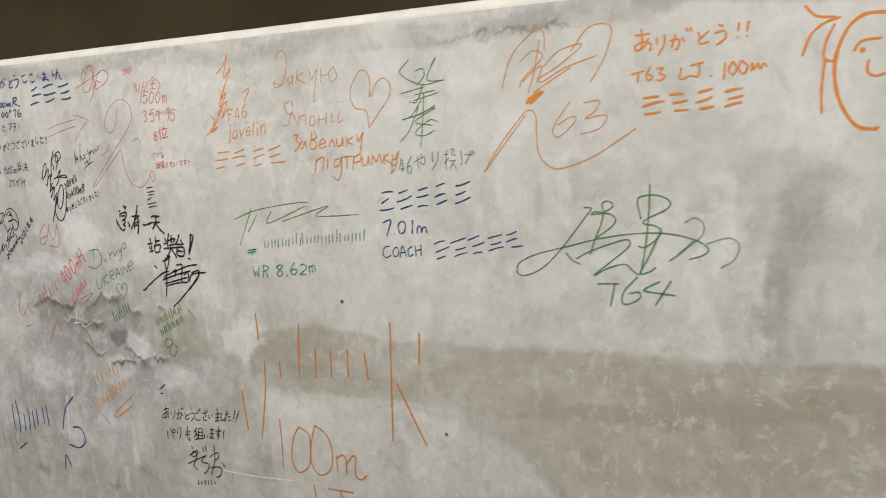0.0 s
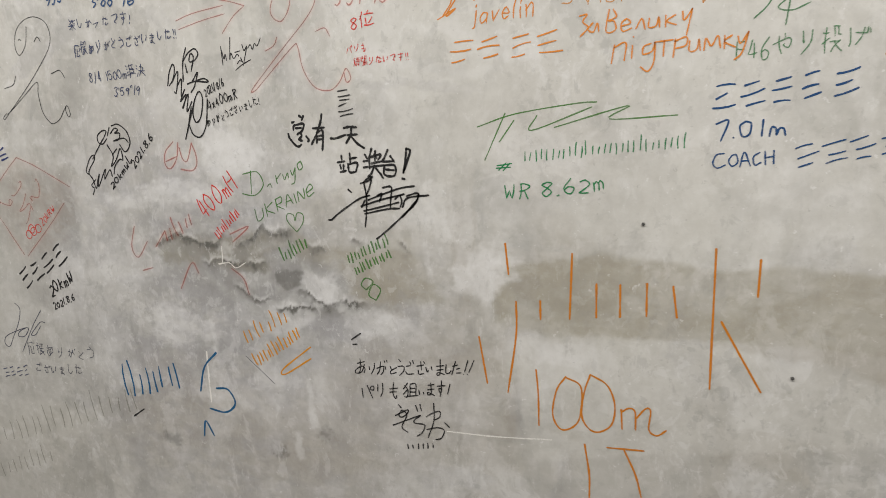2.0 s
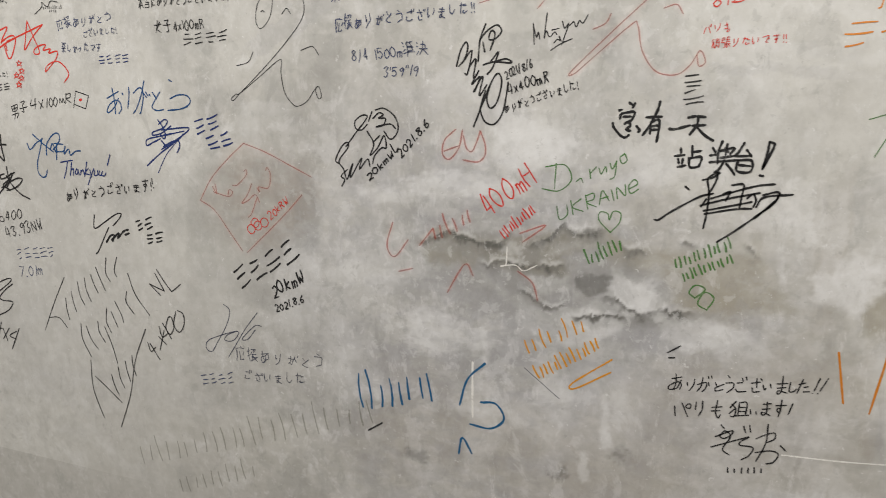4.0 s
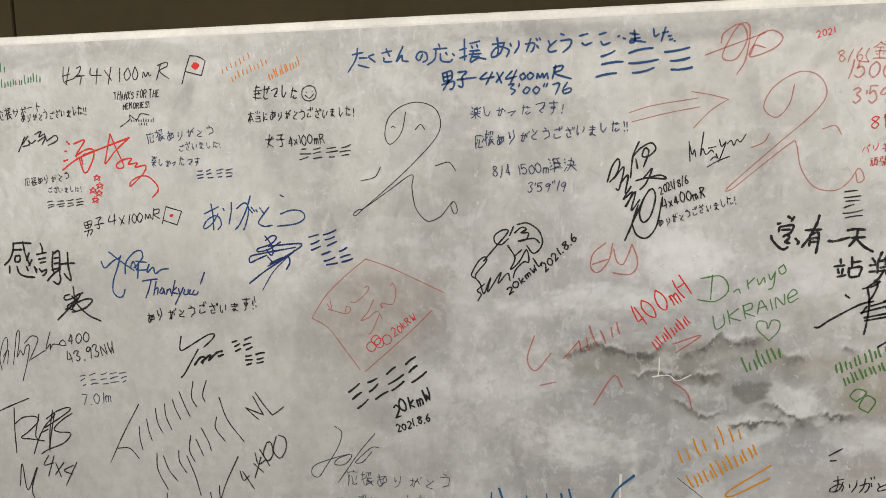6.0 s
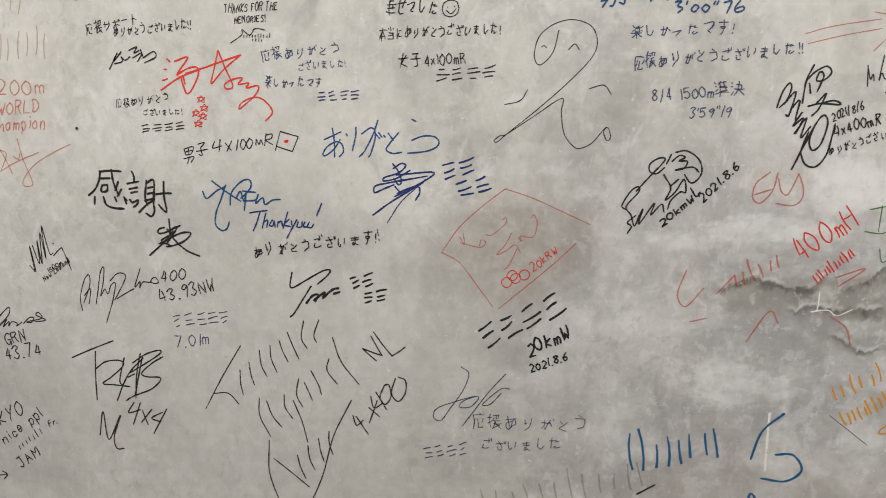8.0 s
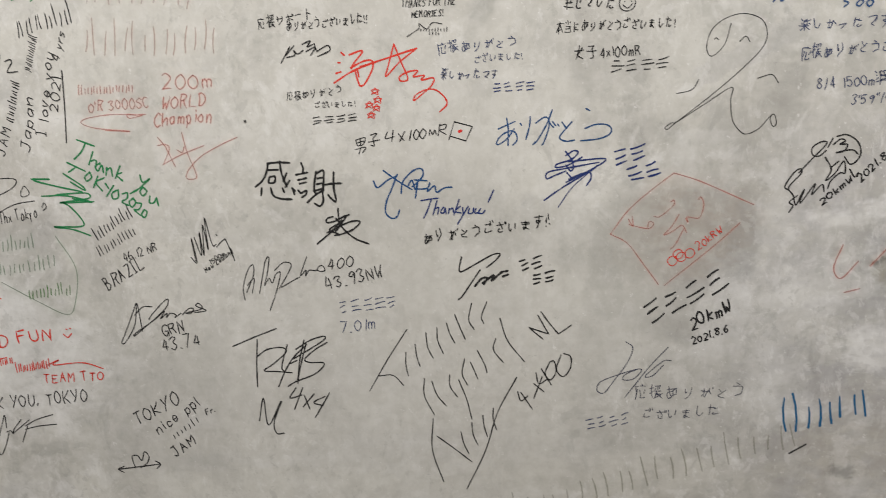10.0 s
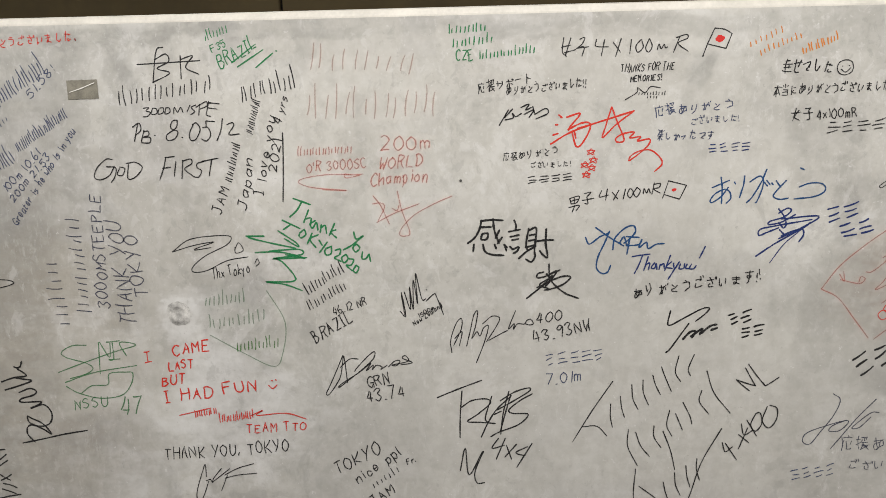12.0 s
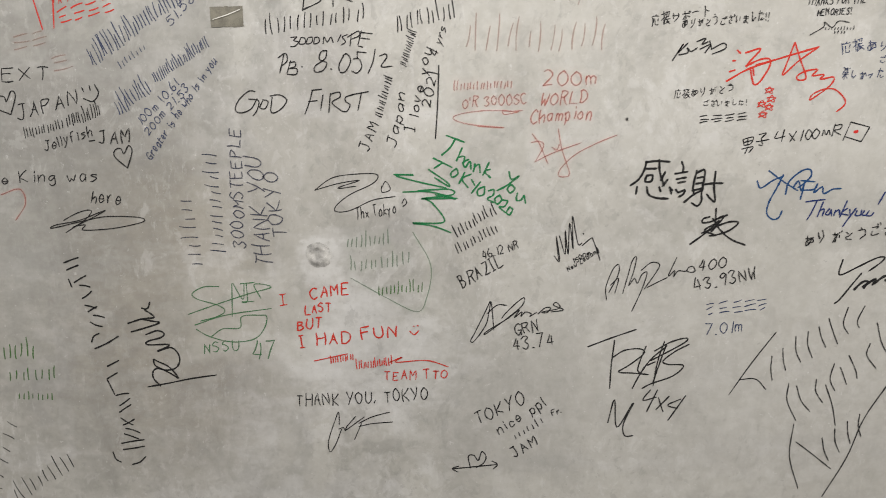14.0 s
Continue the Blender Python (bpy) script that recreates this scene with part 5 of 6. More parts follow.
trace("3,39 43,57|23,65 27,37 27,0|41,40 25,17 5,3 0,8 11,24 32,35 45,29 48,13 38,1|55,53 58,48|78,68 77,48 69,15|91,53 112,67 122,59 121,38 111,8 106,2|129,84 117,51 98,16 85,2|124,53 133,43|130,57 138,47|142,51 146,46|152,56 164,40|176,57 154,31 148,18 163,11 183,14|206,87 216,82", -2.074, 1.418, BLUE, 3.4)
trace("10,29 34,38 59,38 71,28 66,15 42,5 0,0", -1.878, 1.430, BLUE, 3.4)
begin("inscription", "navy marker flourish in crossing strokes")
trace("47,118 60,101 67,81 61,71 49,85|48,107 67,119 77,114 61,98 29,87 27,79 55,85 87,104|55,93 142,100 95,67 51,44|50,71 24,60 5,52 7,67 43,76 126,92|52,67 63,54 57,47|57,51 82,63 105,68 109,54 99,37|0,0 45,33 108,72 123,85", -1.959, 1.288, NAVY, 3.8)
trace("0,0 31,47 68,82", -1.925, 1.272, NAVY, 2.4)
bars(2, -1.798, 1.371, 0.081, 0.0396, 12.1, NAVY, 4, cells=True)
bars(2, -1.765, 1.333, 0.085, 0.0355, 12.2, NAVY, 4, cells=True)
begin("figure_drawing", "thin black line doodle with a loop")
trace("132,245 122,202 101,177 88,177 82,198 92,233 121,257 160,266 198,253 212,222 202,189 160,143 101,89 27,28 7,11 0,14 14,25 27,28 88,69 143,105 143,76 150,32 169,6 185,0 211,13 238,45 248,26 241,17 233,35 238,45|21,91 55,100 70,123|97,211 102,214 107,210|153,205 166,217 176,205|199,125 225,133 235,129 245,114", -1.685, 1.447, INK, 2.0)
begin("figure_drawing", "thin red line doodle with a loop")
trace("116,210 108,171 85,146 61,166 77,205 123,234 160,225 176,191 154,153 88,91 0,6 7,2 26,18 110,91 125,93 136,45 163,7 201,0 226,18 242,44 253,24 242,16 237,36|40,86 64,97 74,115|172,122 195,128 207,111", -0.865, 1.520, PALERED, 2.2)
begin("inscription", "bold blue Japanese thanks for all the support")
trace("11,38 37,42|24,52 19,28 0,0|28,30 46,30|24,15 50,8|62,37 50,32 65,20|81,39 104,43|91,48 99,31|85,29 87,20 104,20|130,52 114,19 127,33 129,21 142,19|175,34 167,20 160,27 167,38 182,36 185,22 175,16|211,54 214,47|205,42 202,22 186,10|199,43 230,44|215,33 217,18 235,15 242,20|227,35 230,30", -1.686, 1.783, BLUE, 4)
trace("0,20 5,15|16,27 31,30|27,50 27,5|16,10 32,14|39,40 61,44|42,35 45,30|54,37 56,31|39,24 61,25|37,17 64,18|47,23 39,2|42,12 59,11 40,0|44,12 74,6|88,36 115,39|99,50 101,24 98,12|114,38 105,17 88,9 88,20 103,31 124,23 119,9|127,37 129,30|145,41 145,30 136,16", -1.444, 1.795, BLUE, 4)
trace("0,20 19,21 17,8 12,3|12,31 3,4|24,17 29,10|23,31 26,26|30,31 33,27|49,25 53,16|66,25 50,11 52,2 66,4|75,38 82,35|75,24 96,25 94,12 80,0|114,32 131,36|119,18 126,13 140,18|154,33 169,37|158,19 163,12 177,16|192,27 196,29|203,24 208,22|216,33 234,30|219,22 237,23", -1.285, 1.809, BLUE, 4)
trace("8,25 9,3 0,1 4,5 31,0|46,26 49,11 57,15|64,17 75,19|70,28 62,1|75,10 82,11|78,3 84,4|87,0 89,0", -1.068, 1.823, BLUE, 4)
trace("2,36 5,19|2,36 22,41 22,24 5,19|4,28 22,32|12,38 14,21|0,12 27,19 25,4 18,2|17,21 3,0|37,38 56,39 46,28|46,28 47,7 37,9|35,22 77,26|101,36 86,22 117,26|113,36 99,10|123,35 133,12|137,35 121,14|156,37 142,21 165,25|166,39 152,11|180,32 173,25 178,18 185,24 180,32", -1.469, 1.737, BLUE, 4)
trace("6,16 0,9 4,1 13,9 6,16|20,2 22,13 27,4 32,13 35,4 41,13 44,1|60,29 53,1|55,24 74,28 72,19 58,12 93,0", -1.280, 1.754, BLUE, 4)
trace("0,23 12,25 5,16 15,11 6,2|24,25 22,18|39,18 32,8 39,4 46,13 39,18|60,18 53,10 60,3 67,12 60,18|78,24 75,17|84,24 81,17|95,21 109,23 101,0|126,25 117,11 119,2 133,6 131,13 119,9", -1.321, 1.722, BLUE, 3.6)
bars(3, -1.145, 1.752, 0.213, 0.0561, 2.2, BLUE, 4.5, cells=True)
begin("inscription", "pale blue Japanese note with semi-final time")
write('楽しかったです!', -1.406, 1.671, 0.202, 0.0271, 3.7, LIGHTBLUE, 2.3)
write('応援ありがとうございました!!', -1.397, 1.611, 0.331, 0.0282, 5.7, LIGHTBLUE, 2.3)
write('8/4 1500m準決', -1.355, 1.548, 0.182, 0.0281, 3.8, LIGHTBLUE, 2.5)
write('3\'59"19', -1.279, 1.513, 0.082, 0.0201, 3.5, LIGHTBLUE, 2.3)
begin("arrow_drawing", "thin red double-line arrow")
trace("0,34 50,48 138,61|7,15 74,31 141,43|124,74 160,67 195,57|195,57 162,35 129,0", -1.067, 1.647, PALERED, 2)
begin("inscription", "tangled thin red flourish")
trace("0,40 111,79|29,62 34,82 65,98 78,69 58,30 32,37 60,94 82,91 77,30 61,0|85,37 99,73 125,83 144,68 127,47 85,33 91,55 113,50", -0.919, 1.753, PALERED, 2.8)
begin("inscription", "bold black looping flourish with relay date and thanks")
trace("0,52 9,84 21,101 25,90 18,67 5,52|13,59 34,84 25,38 18,38|28,50 43,67 38,27 50,44 34,15 53,32 41,0|64,137 52,106 48,61|52,106 67,123 88,134 98,122 86,108 71,106 76,123 84,115 74,84|62,81 58,101|75,61 92,81 80,50 68,36|59,55 83,61 120,59 108,67 83,61", -1.109, 1.484, BLACK, 3.6)
trace("0,73 21,105 13,65 30,88|1,0 18,42 40,94 54,111 62,94 53,54 38,40 30,59 37,88|15,36 26,12 47,7 65,31 73,71 76,94|9,18 27,77", -1.071, 1.411, BLACK, 3.6)
write('2021/8/6', -0.999, 1.510, 0.062, 0.0161, 24.9, BLACK, 2.3)
write('4x400mR', -0.992, 1.479, 0.088, 0.0209, 18.6, BLACK, 2.5)
write('ありがとうございました!', -1.000, 1.441, 0.160, 0.0199, 18.2, BLACK, 2.5)
begin("inscription", "thin black slanted thank you with underline")
trace("0,43 3,2|1,37 7,16 11,26 14,12|28,62 23,14 27,28 34,16 44,25 49,20|38,29 53,32|59,46 64,32 72,41 59,0|74,37 82,44 87,34 93,46 100,41 110,57", -0.945, 1.577, INK, 2.4)
trace("6,14 13,21 19,19 16,28 21,17|0,0 19,12 43,22", -0.908, 1.567, INK, 2.4)
begin("inscription", "red marker Japanese thanks near the top edge")
write('応援ありがとうございました。', -4.033, 1.816, 0.351, 0.0290, 3.6, RED, 2.8)
write('4x400mR', -4.145, 1.749, 0.135, 0.0290, 5.0, RED, 2.8)
begin("inscription", "slanted blue pen strokes with a hurdles time")
bars(16, -4.044, 1.592, 0.319, 0.0587, 32.2, LIGHTBLUE, 3)
write('51.58!', -3.828, 1.692, 0.109, 0.0219, 42.0, LIGHTBLUE, 2.5)
bars(8, -3.969, 1.586, 0.094, 0.0186, 35.0, LIGHTBLUE, 2.2)
begin("inscription", "slanted blue pen strokes with sprint times and motto")
bars(6, -3.982, 1.466, 0.119, 0.0563, 34.4, LIGHTBLUE, 3)
bars(13, -3.877, 1.550, 0.179, 0.0366, 32.4, LIGHTBLUE, 2.8)
write('100m 10.61', -3.921, 1.443, 0.153, 0.0233, 43.4, LIGHTBLUE, 2.5)
write('200m 21.53', -3.905, 1.417, 0.169, 0.0205, 45.2, LIGHTBLUE, 2.5)
write('Greater is he who is in you', -3.903, 1.353, 0.319, 0.0216, 52.3, LIGHTBLUE, 2.5)
begin("inscription", "black pen flourish over steeplechase best time")
trace("73,89 54,79 40,0|0,47 170,54|48,58 79,72 86,53 54,36 87,24 39,1|118,67 117,9|117,57 151,66 131,38 165,20", -3.524, 1.728, INK, 3.3)
bars(8, -3.584, 1.671, 0.266, 0.0501, 7.8, INK, 3)
trace("2,22 17,23 9,15 21,11 12,1 0,0|27,20 23,7 38,8 38,20 27,22|45,20 42,7 55,10 57,22 47,22|63,20 61,7 74,11 73,22 63,22|84,7 87,23 95,11 104,23 110,10|130,29 121,12|146,29 133,23 141,12 130,4|156,31 152,2|146,23 173,37 175,26 155,18|181,38 172,4|181,34 209,31|178,21 202,18", -3.518, 1.642, INK, 2.8)
trace("0,3 11,0", -3.345, 1.641, INK, 2.8)
trace("3,3 16,51|0,40 19,51 23,33 7,19|22,3 32,33|29,28 43,30 43,19 28,14 47,14 45,0 22,0|60,19 62,18|125,58 111,55 106,37 124,28 115,10 95,6 94,20 120,38 125,58|134,14 137,12|168,47 156,24 158,6 173,9 185,34 176,50 165,46|202,55 202,38|202,55 225,53|192,38 206,38 213,20 201,4 187,9", -3.550, 1.575, INK, 3)
trace("18,57 12,27 0,0|29,41 43,46 47,38 33,16 61,17", -3.321, 1.579, INK, 3)
trace("54,61 36,61 9,38 0,14 16,7 42,18 58,43|36,42 62,38 57,14 46,0|73,38 65,21 79,19 87,36 73,41|98,47 94,10 116,15 136,39 118,53 92,50", -3.667, 1.471, INK, 3)
trace("21,59 13,31 0,0|19,59 45,62|10,31 33,34|48,48 41,10|67,52 62,4|67,50 89,55 91,43 71,29 95,9|125,49 106,43 106,32 117,24 108,8 94,9|146,53 137,11|120,49 164,57", -3.485, 1.477, INK, 3)
begin("inscription", "black upward running Japan love note with year")
write('JAM', -3.322, 1.385, 0.075, 0.0249, 69.6, INK, 3)
bars(7, -3.289, 1.470, 0.106, 0.0235, 73.6, INK, 3)
bars(8, -3.227, 1.594, 0.091, 0.0225, 72.2, INK, 2.5)
write('Japan', -3.253, 1.396, 0.141, 0.0263, 78.1, INK, 2.8)
write('I love you', -3.204, 1.437, 0.209, 0.0263, 78.2, INK, 2.8)
write('2021', -3.164, 1.497, 0.087, 0.0241, 79.5, INK, 2.8)
write('4 yrs', -3.150, 1.618, 0.074, 0.0199, 71.1, INK, 2.5)
trace("7,177 5,91 0,0", -3.152, 1.421, INK, 3.3)
begin("inscription", "black slanted pen strokes")
bars(6, -3.251, 1.677, 0.158, 0.0524, 14.3, INK, 3)
begin("inscription", "green slanted writing with country and hatch lines")
bars(4, -3.339, 1.831, 0.070, 0.0231, 17.4, GREEN, 2.5)
write('F35', -3.320, 1.802, 0.043, 0.0188, 21.8, GREEN, 2.5)
write('BRAZIL', -3.298, 1.759, 0.113, 0.0327, 29.1, GREEN, 3)
trace("0,13 65,58|14,2 84,44|63,0 109,35|117,40 120,40", -3.270, 1.762, GREEN, 3.5)
begin("inscription", "large thin red strokes with world champion title")
bars(5, -3.075, 1.759, 0.286, 0.0631, -3.2, FADERED, 3)
bars(7, -3.087, 1.635, 0.355, 0.0810, 1.0, FADERED, 3)
write('200m', -2.890, 1.551, 0.130, 0.0340, 1.8, PALERED, 3)
write('WORLD', -2.896, 1.506, 0.115, 0.0310, 3.0, PALERED, 3)
write('Champion', -2.919, 1.462, 0.149, 0.0321, 4.6, PALERED, 3)
trace("2,104 21,79 43,31|0,83 21,86 31,75 13,38|10,35 56,59 121,84|65,117 76,66 96,10 83,0 69,4 78,25 111,57 164,86 206,104|50,73 63,66 69,80", -2.915, 1.332, PALERED, 2.4)
begin("inscription", "small pale red strokes with steeplechase record")
bars(9, -3.109, 1.539, 0.147, 0.0230, 3.1, PALERED, 2.5)
write("O'R 3000SC", -3.085, 1.496, 0.159, 0.0250, 4.7, PALERED, 2.5)
trace("170,42 143,40 122,42 127,32 161,39|143,40 81,41 18,32 0,20 39,7 126,0 61,2", -3.108, 1.450, PALERED, 2.2)
begin("inscription", "thick green thank you Tokyo with zigzag scribble")
trace("11,165 56,149|34,157 20,134 0,116|51,135 37,102|43,112 57,113 54,93|68,107 54,98 60,87 71,102 74,82|84,96 80,76|83,89 94,94 97,74|119,100 104,68|122,83 108,77 123,62|169,78 175,59 194,68|194,68 165,44 140,30|175,47 166,36 173,25 184,36 175,47|191,25 189,8 200,8 208,20|208,20 212,0", -3.136, 1.264, GREEN, 4.6)
trace("0,138 47,116|24,127 2,113|59,114 45,102 48,91 62,100 59,114|79,104 65,75|96,100 73,88 88,66|97,86 105,72|119,81 97,52|130,70 113,61 114,47 128,50 130,70|139,59 153,62 151,48 137,39 154,30|168,49 156,39 162,26 173,37 168,49|176,37 188,34 180,20 168,19 183,5|194,20 186,6 194,0 201,13 194,20", -3.157, 1.234, GREEN, 4.2)
trace("0,145 51,145 4,143 62,128 134,114|23,101 91,103 160,87 106,96|88,160 134,130 141,118 105,139|62,105 141,111 149,97 70,85 163,89|80,85 99,74 128,39 121,24 48,22 99,16 147,0", -3.258, 1.184, GREEN, 4)
begin("inscription", "black slanted strokes with Brazilian record")
bars(6, -3.096, 1.173, 0.125, 0.0336, 32.5, INK, 3)
bars(6, -3.093, 1.129, 0.125, 0.0264, 31.3, INK, 2.8)
write('46.12 NR', -3.027, 1.118, 0.097, 0.0199, 18.1, INK, 2.5)
write('BRAZIL', -3.080, 1.040, 0.126, 0.0345, 31.7, INK, 3)
begin("inscription", "small black flourish from New Zealand")
trace("0,13 15,0 4,64 12,3|12,65 28,18 26,79 35,18 36,98 47,33 42,116 58,48 69,48|70,73 72,71|69,41 89,60 96,56 115,6", -2.849, 1.119, BLACK, 2.8)
write('1500m', -2.797, 1.114, 0.048, 0.0116, 34.0, BLACK, 2.2)
write('New Zealand', -2.812, 1.093, 0.093, 0.0130, 34.9, BLACK, 2.2)
begin("inscription", "thin black swoosh with thanks to Tokyo")
trace("0,54 50,88 124,99 165,97 153,75 93,45 56,15 56,0 93,4 152,32 210,43|0,54 64,73 118,82 72,66 64,60 109,67", -3.465, 1.230, INK, 2.6)
write('Thx Tokyo', -3.357, 1.210, 0.108, 0.0273, 11.2, INK, 2.5)
trace("0,43 12,63 24,43 3,35 1,51|54,8 61,20 66,9 57,0", -3.291, 1.248, INK, 2.2)
begin("inscription", "faded green strokes inside a loose loop")
bars(5, -3.384, 1.137, 0.120, 0.0380, 6.7, PALEGREEN, 3)
bars(6, -3.378, 1.072, 0.171, 0.0421, 9.7, PALEGREEN, 3)
bars(6, -3.302, 1.012, 0.126, 0.0330, 7.3, FADEGREEN, 3)
trace("164,211 211,125 200,36 174,0 95,34 0,84", -3.373, 0.971, PALEGREEN, 2.5)
begin("inscription", "red message, I came last but had fun")
write('I', -3.566, 0.970, 0.027, 0.0312, 10.5, RED, 3)
write('CAME', -3.483, 0.993, 0.109, 0.0299, 9.5, RED, 4)
write('LAST', -3.498, 0.950, 0.072, 0.0240, 10.4, RED, 4)
write('BUT', -3.521, 0.903, 0.070, 0.0259, 10.7, RED, 4)
write('I HAD FUN', -3.514, 0.856, 0.271, 0.0309, 9.8, RED, 4)
trace("0,9 12,0 24,11|9,23 12,22|20,25 23,24", -3.217, 0.908, RED, 3.2)
bars(5, -3.433, 0.816, 0.069, 0.0231, 13.4, RED, 3)
bars(8, -3.362, 0.805, 0.102, 0.0279, 9.6, RED, 3)
trace("0,0 93,25|207,7 241,23 224,8 306,17 365,2", -3.478, 0.821, RED, 3)
write('TEAM TTO', -3.286, 0.777, 0.173, 0.0239, 5.0, RED, 3)
begin("inscription", "black thank you Tokyo with a flourish")
write('THANK YOU, TOKYO', -3.529, 0.688, 0.366, 0.0328, 6.0, BLACK, 3)
trace("31,82 30,118 22,101 0,33 4,0 21,26 37,69|29,69 42,74 48,65 52,78 77,109|48,66 101,109|171,127 124,111 85,89|93,89 73,41|86,80 124,91 179,99", -3.443, 0.559, INK, 2.6)
begin("inscription", "faded green looping flourish and number")
write('NSSU', -3.788, 0.827, 0.105, 0.0287, 6.6, SAGE, 3)
write('47', -3.650, 0.818, 0.070, 0.0567, 5.7, SAGE, 3.5)
trace("91,154 48,151 15,131 30,116 85,102 105,87 83,70 34,55|0,72 77,102 173,137 237,158 190,164 207,126|128,163 125,72|131,164 157,121 162,165|151,164 190,169|168,165 169,117 154,114 188,117|18,43 107,75 235,99|64,13 97,36 145,41 152,73 202,79 221,76 214,44 184,11 120,0 56,13 20,32", -3.827, 0.864, SAGE, 3)
begin("inscription", "grey upward running steeplechase thanks to Tokyo")
bars(4, -3.775, 1.074, 0.193, 0.0481, 97.8, SLATE, 3)
bars(7, -3.712, 1.110, 0.271, 0.0433, 92.5, SLATE, 3)
write('3000MSTEEPLE', -3.657, 1.125, 0.314, 0.0330, 90.0, SLATE, 3)
write('THANK YOU', -3.581, 1.078, 0.291, 0.0434, 94.7, SLATE, 3)
write('TOKYO', -3.542, 1.161, 0.172, 0.0397, 97.7, SLATE, 3)
begin("inscription", "black upward running marker strokes")
trace("30,158 49,172 66,183|38,120 55,128 73,140|32,141 50,130 68,122|44,110 65,107 87,99|39,93 61,87 82,80|28,63 63,72 97,79|32,44 65,51 97,59|0,35 7,14 23,5|57,0 80,9 98,27|23,208 42,214 62,217|32,178 48,189 64,202", -4.078, 0.481, BLACK, 4.2)
trace("0,376 22,385 43,392|6,356 24,364 42,371|25,321 44,333 61,342|9,330 13,319 17,308|39,314 55,314 71,310|45,277 61,287 74,299|50,258 67,255 83,251|58,239 72,248 86,256|62,210 78,202 98,198|73,230 89,229 105,225|61,152 69,169 85,178|69,133 107,151 142,173|102,83 119,92 137,102|98,43 108,21 117,0|98,46 116,57 130,65", -4.175, 0.692, BLACK, 4.2)
begin("inscription", "bold black rising flourish with long bar")
trace("0,0 64,15 131,32 202,46", -3.958, 0.720, BLACK, 4.2)
trace("83,0 64,21 64,42 80,51 112,40 137,26 113,56 81,71 68,77 73,58 104,48 133,57 144,81 136,104 117,114 80,101 117,122 55,119 55,129 94,142 103,154 84,161 50,148|0,178 40,192 77,198 68,209 52,219 62,225 68,241|8,154 52,168 92,184 70,188 40,192|43,224 55,220", -4.003, 0.725, BLACK, 4.6)
begin("inscription", "black next Japan note with hearts")
write('NEXT', -4.351, 1.549, 0.189, 0.0318, 2.4, INK, 3)
write('JAPAN', -4.268, 1.453, 0.182, 0.0347, 14.6, INK, 3.2)
trace("0,35 4,25|21,40 23,28|2,7 28,0 45,21 36,43", -4.080, 1.503, INK, 3.3)
trace("43,0 0,19 8,46 29,46 34,34 50,61 61,49 43,0", -4.329, 1.466, INK, 3.3)
bars(7, -4.253, 1.403, 0.121, 0.0315, 14.8, INK, 2.8)
bars(7, -4.129, 1.438, 0.104, 0.0371, 16.2, INK, 2.8)
write('Jellyfish', -4.199, 1.371, 0.148, 0.0279, 17.3, INK, 2.8)
write('-JAM', -4.070, 1.387, 0.116, 0.0320, 7.4, INK, 3.2)
trace("33,0 0,29 2,47 18,51 26,38 40,59 49,44 33,0", -4.003, 1.331, INK, 3.3)
begin("inscription", "black writing about the king was here")
write('the King was', -4.393, 1.279, 0.340, 0.0318, 2.4, INK, 3)
write('here', -4.080, 1.233, 0.086, 0.0339, 1.3, INK, 3)
trace("40,34 78,54 111,64 122,59 100,36 43,0|162,64 125,44 66,16 76,20 102,23 95,9 179,16 253,32 272,42 246,49 166,48 117,39 33,18 0,11 17,21 84,35 143,58 162,64", -4.204, 1.152, INK, 2.6)
begin("inscription", "red and faded brown Japanese style strokes")
bars(4, -4.128, 1.694, 0.164, 0.0414, 11.2, RED, 3.5, cells=True)
trace("0,80 20,0|56,80 52,3", -4.194, 1.684, RED, 4)
bars(2, -4.265, 1.628, 0.119, 0.0420, 8.2, FADERED, 3, cells=True)
bars(1, -4.160, 1.577, 0.071, 0.0419, 7.3, FADERED, 3, cells=True)
begin("arc_drawing", "faint red marker arc on plaster")
trace("0,69 57,86 70,48 36,0", -4.340, 1.182, PALERED, 3)
begin("inscription", "faded green strokes in three rows")
bars(3, -4.386, 0.782, 0.104, 0.0574, 4.9, FADEGREEN, 4)
bars(4, -4.376, 0.718, 0.156, 0.0377, 4.4, FADEGREEN, 4)
bars(4, -4.355, 0.661, 0.119, 0.0238, 3.4, FADEGREEN, 3.5)
begin("inscription", "black slanted pen strokes low on plaster")
bars(5, -4.394, 0.335, 0.247, 0.0600, 32.8, INK, 3)
bars(3, -4.441, 0.364, 0.262, 0.0454, 70.4, INK, 3)
begin("inscription", "black nice people note to Tokyo")
write('TOKYO', -3.032, 0.663, 0.145, 0.0344, 29.2, INK, 3.2)
write('nice ppl', -2.976, 0.640, 0.156, 0.0310, 36.6, INK, 3)
bars(7, -2.933, 0.628, 0.100, 0.0196, 35.6, INK, 2.6)
write('Fr.', -2.836, 0.702, 0.027, 0.0161, 26.6, INK, 2.6)
write('JAM', -2.931, 0.574, 0.077, 0.0271, 40.3, INK, 3.2)
begin("heart_drawing", "small black heart with an arrow line")
trace("49,15 43,48 58,52 70,38 79,64 91,51 84,31 65,17|3,9 122,30|18,18 0,9 16,0|107,39 122,30 111,16", -3.100, 0.523, INK, 3.3)
begin("inscription", "black looping flourish with Grenada time")
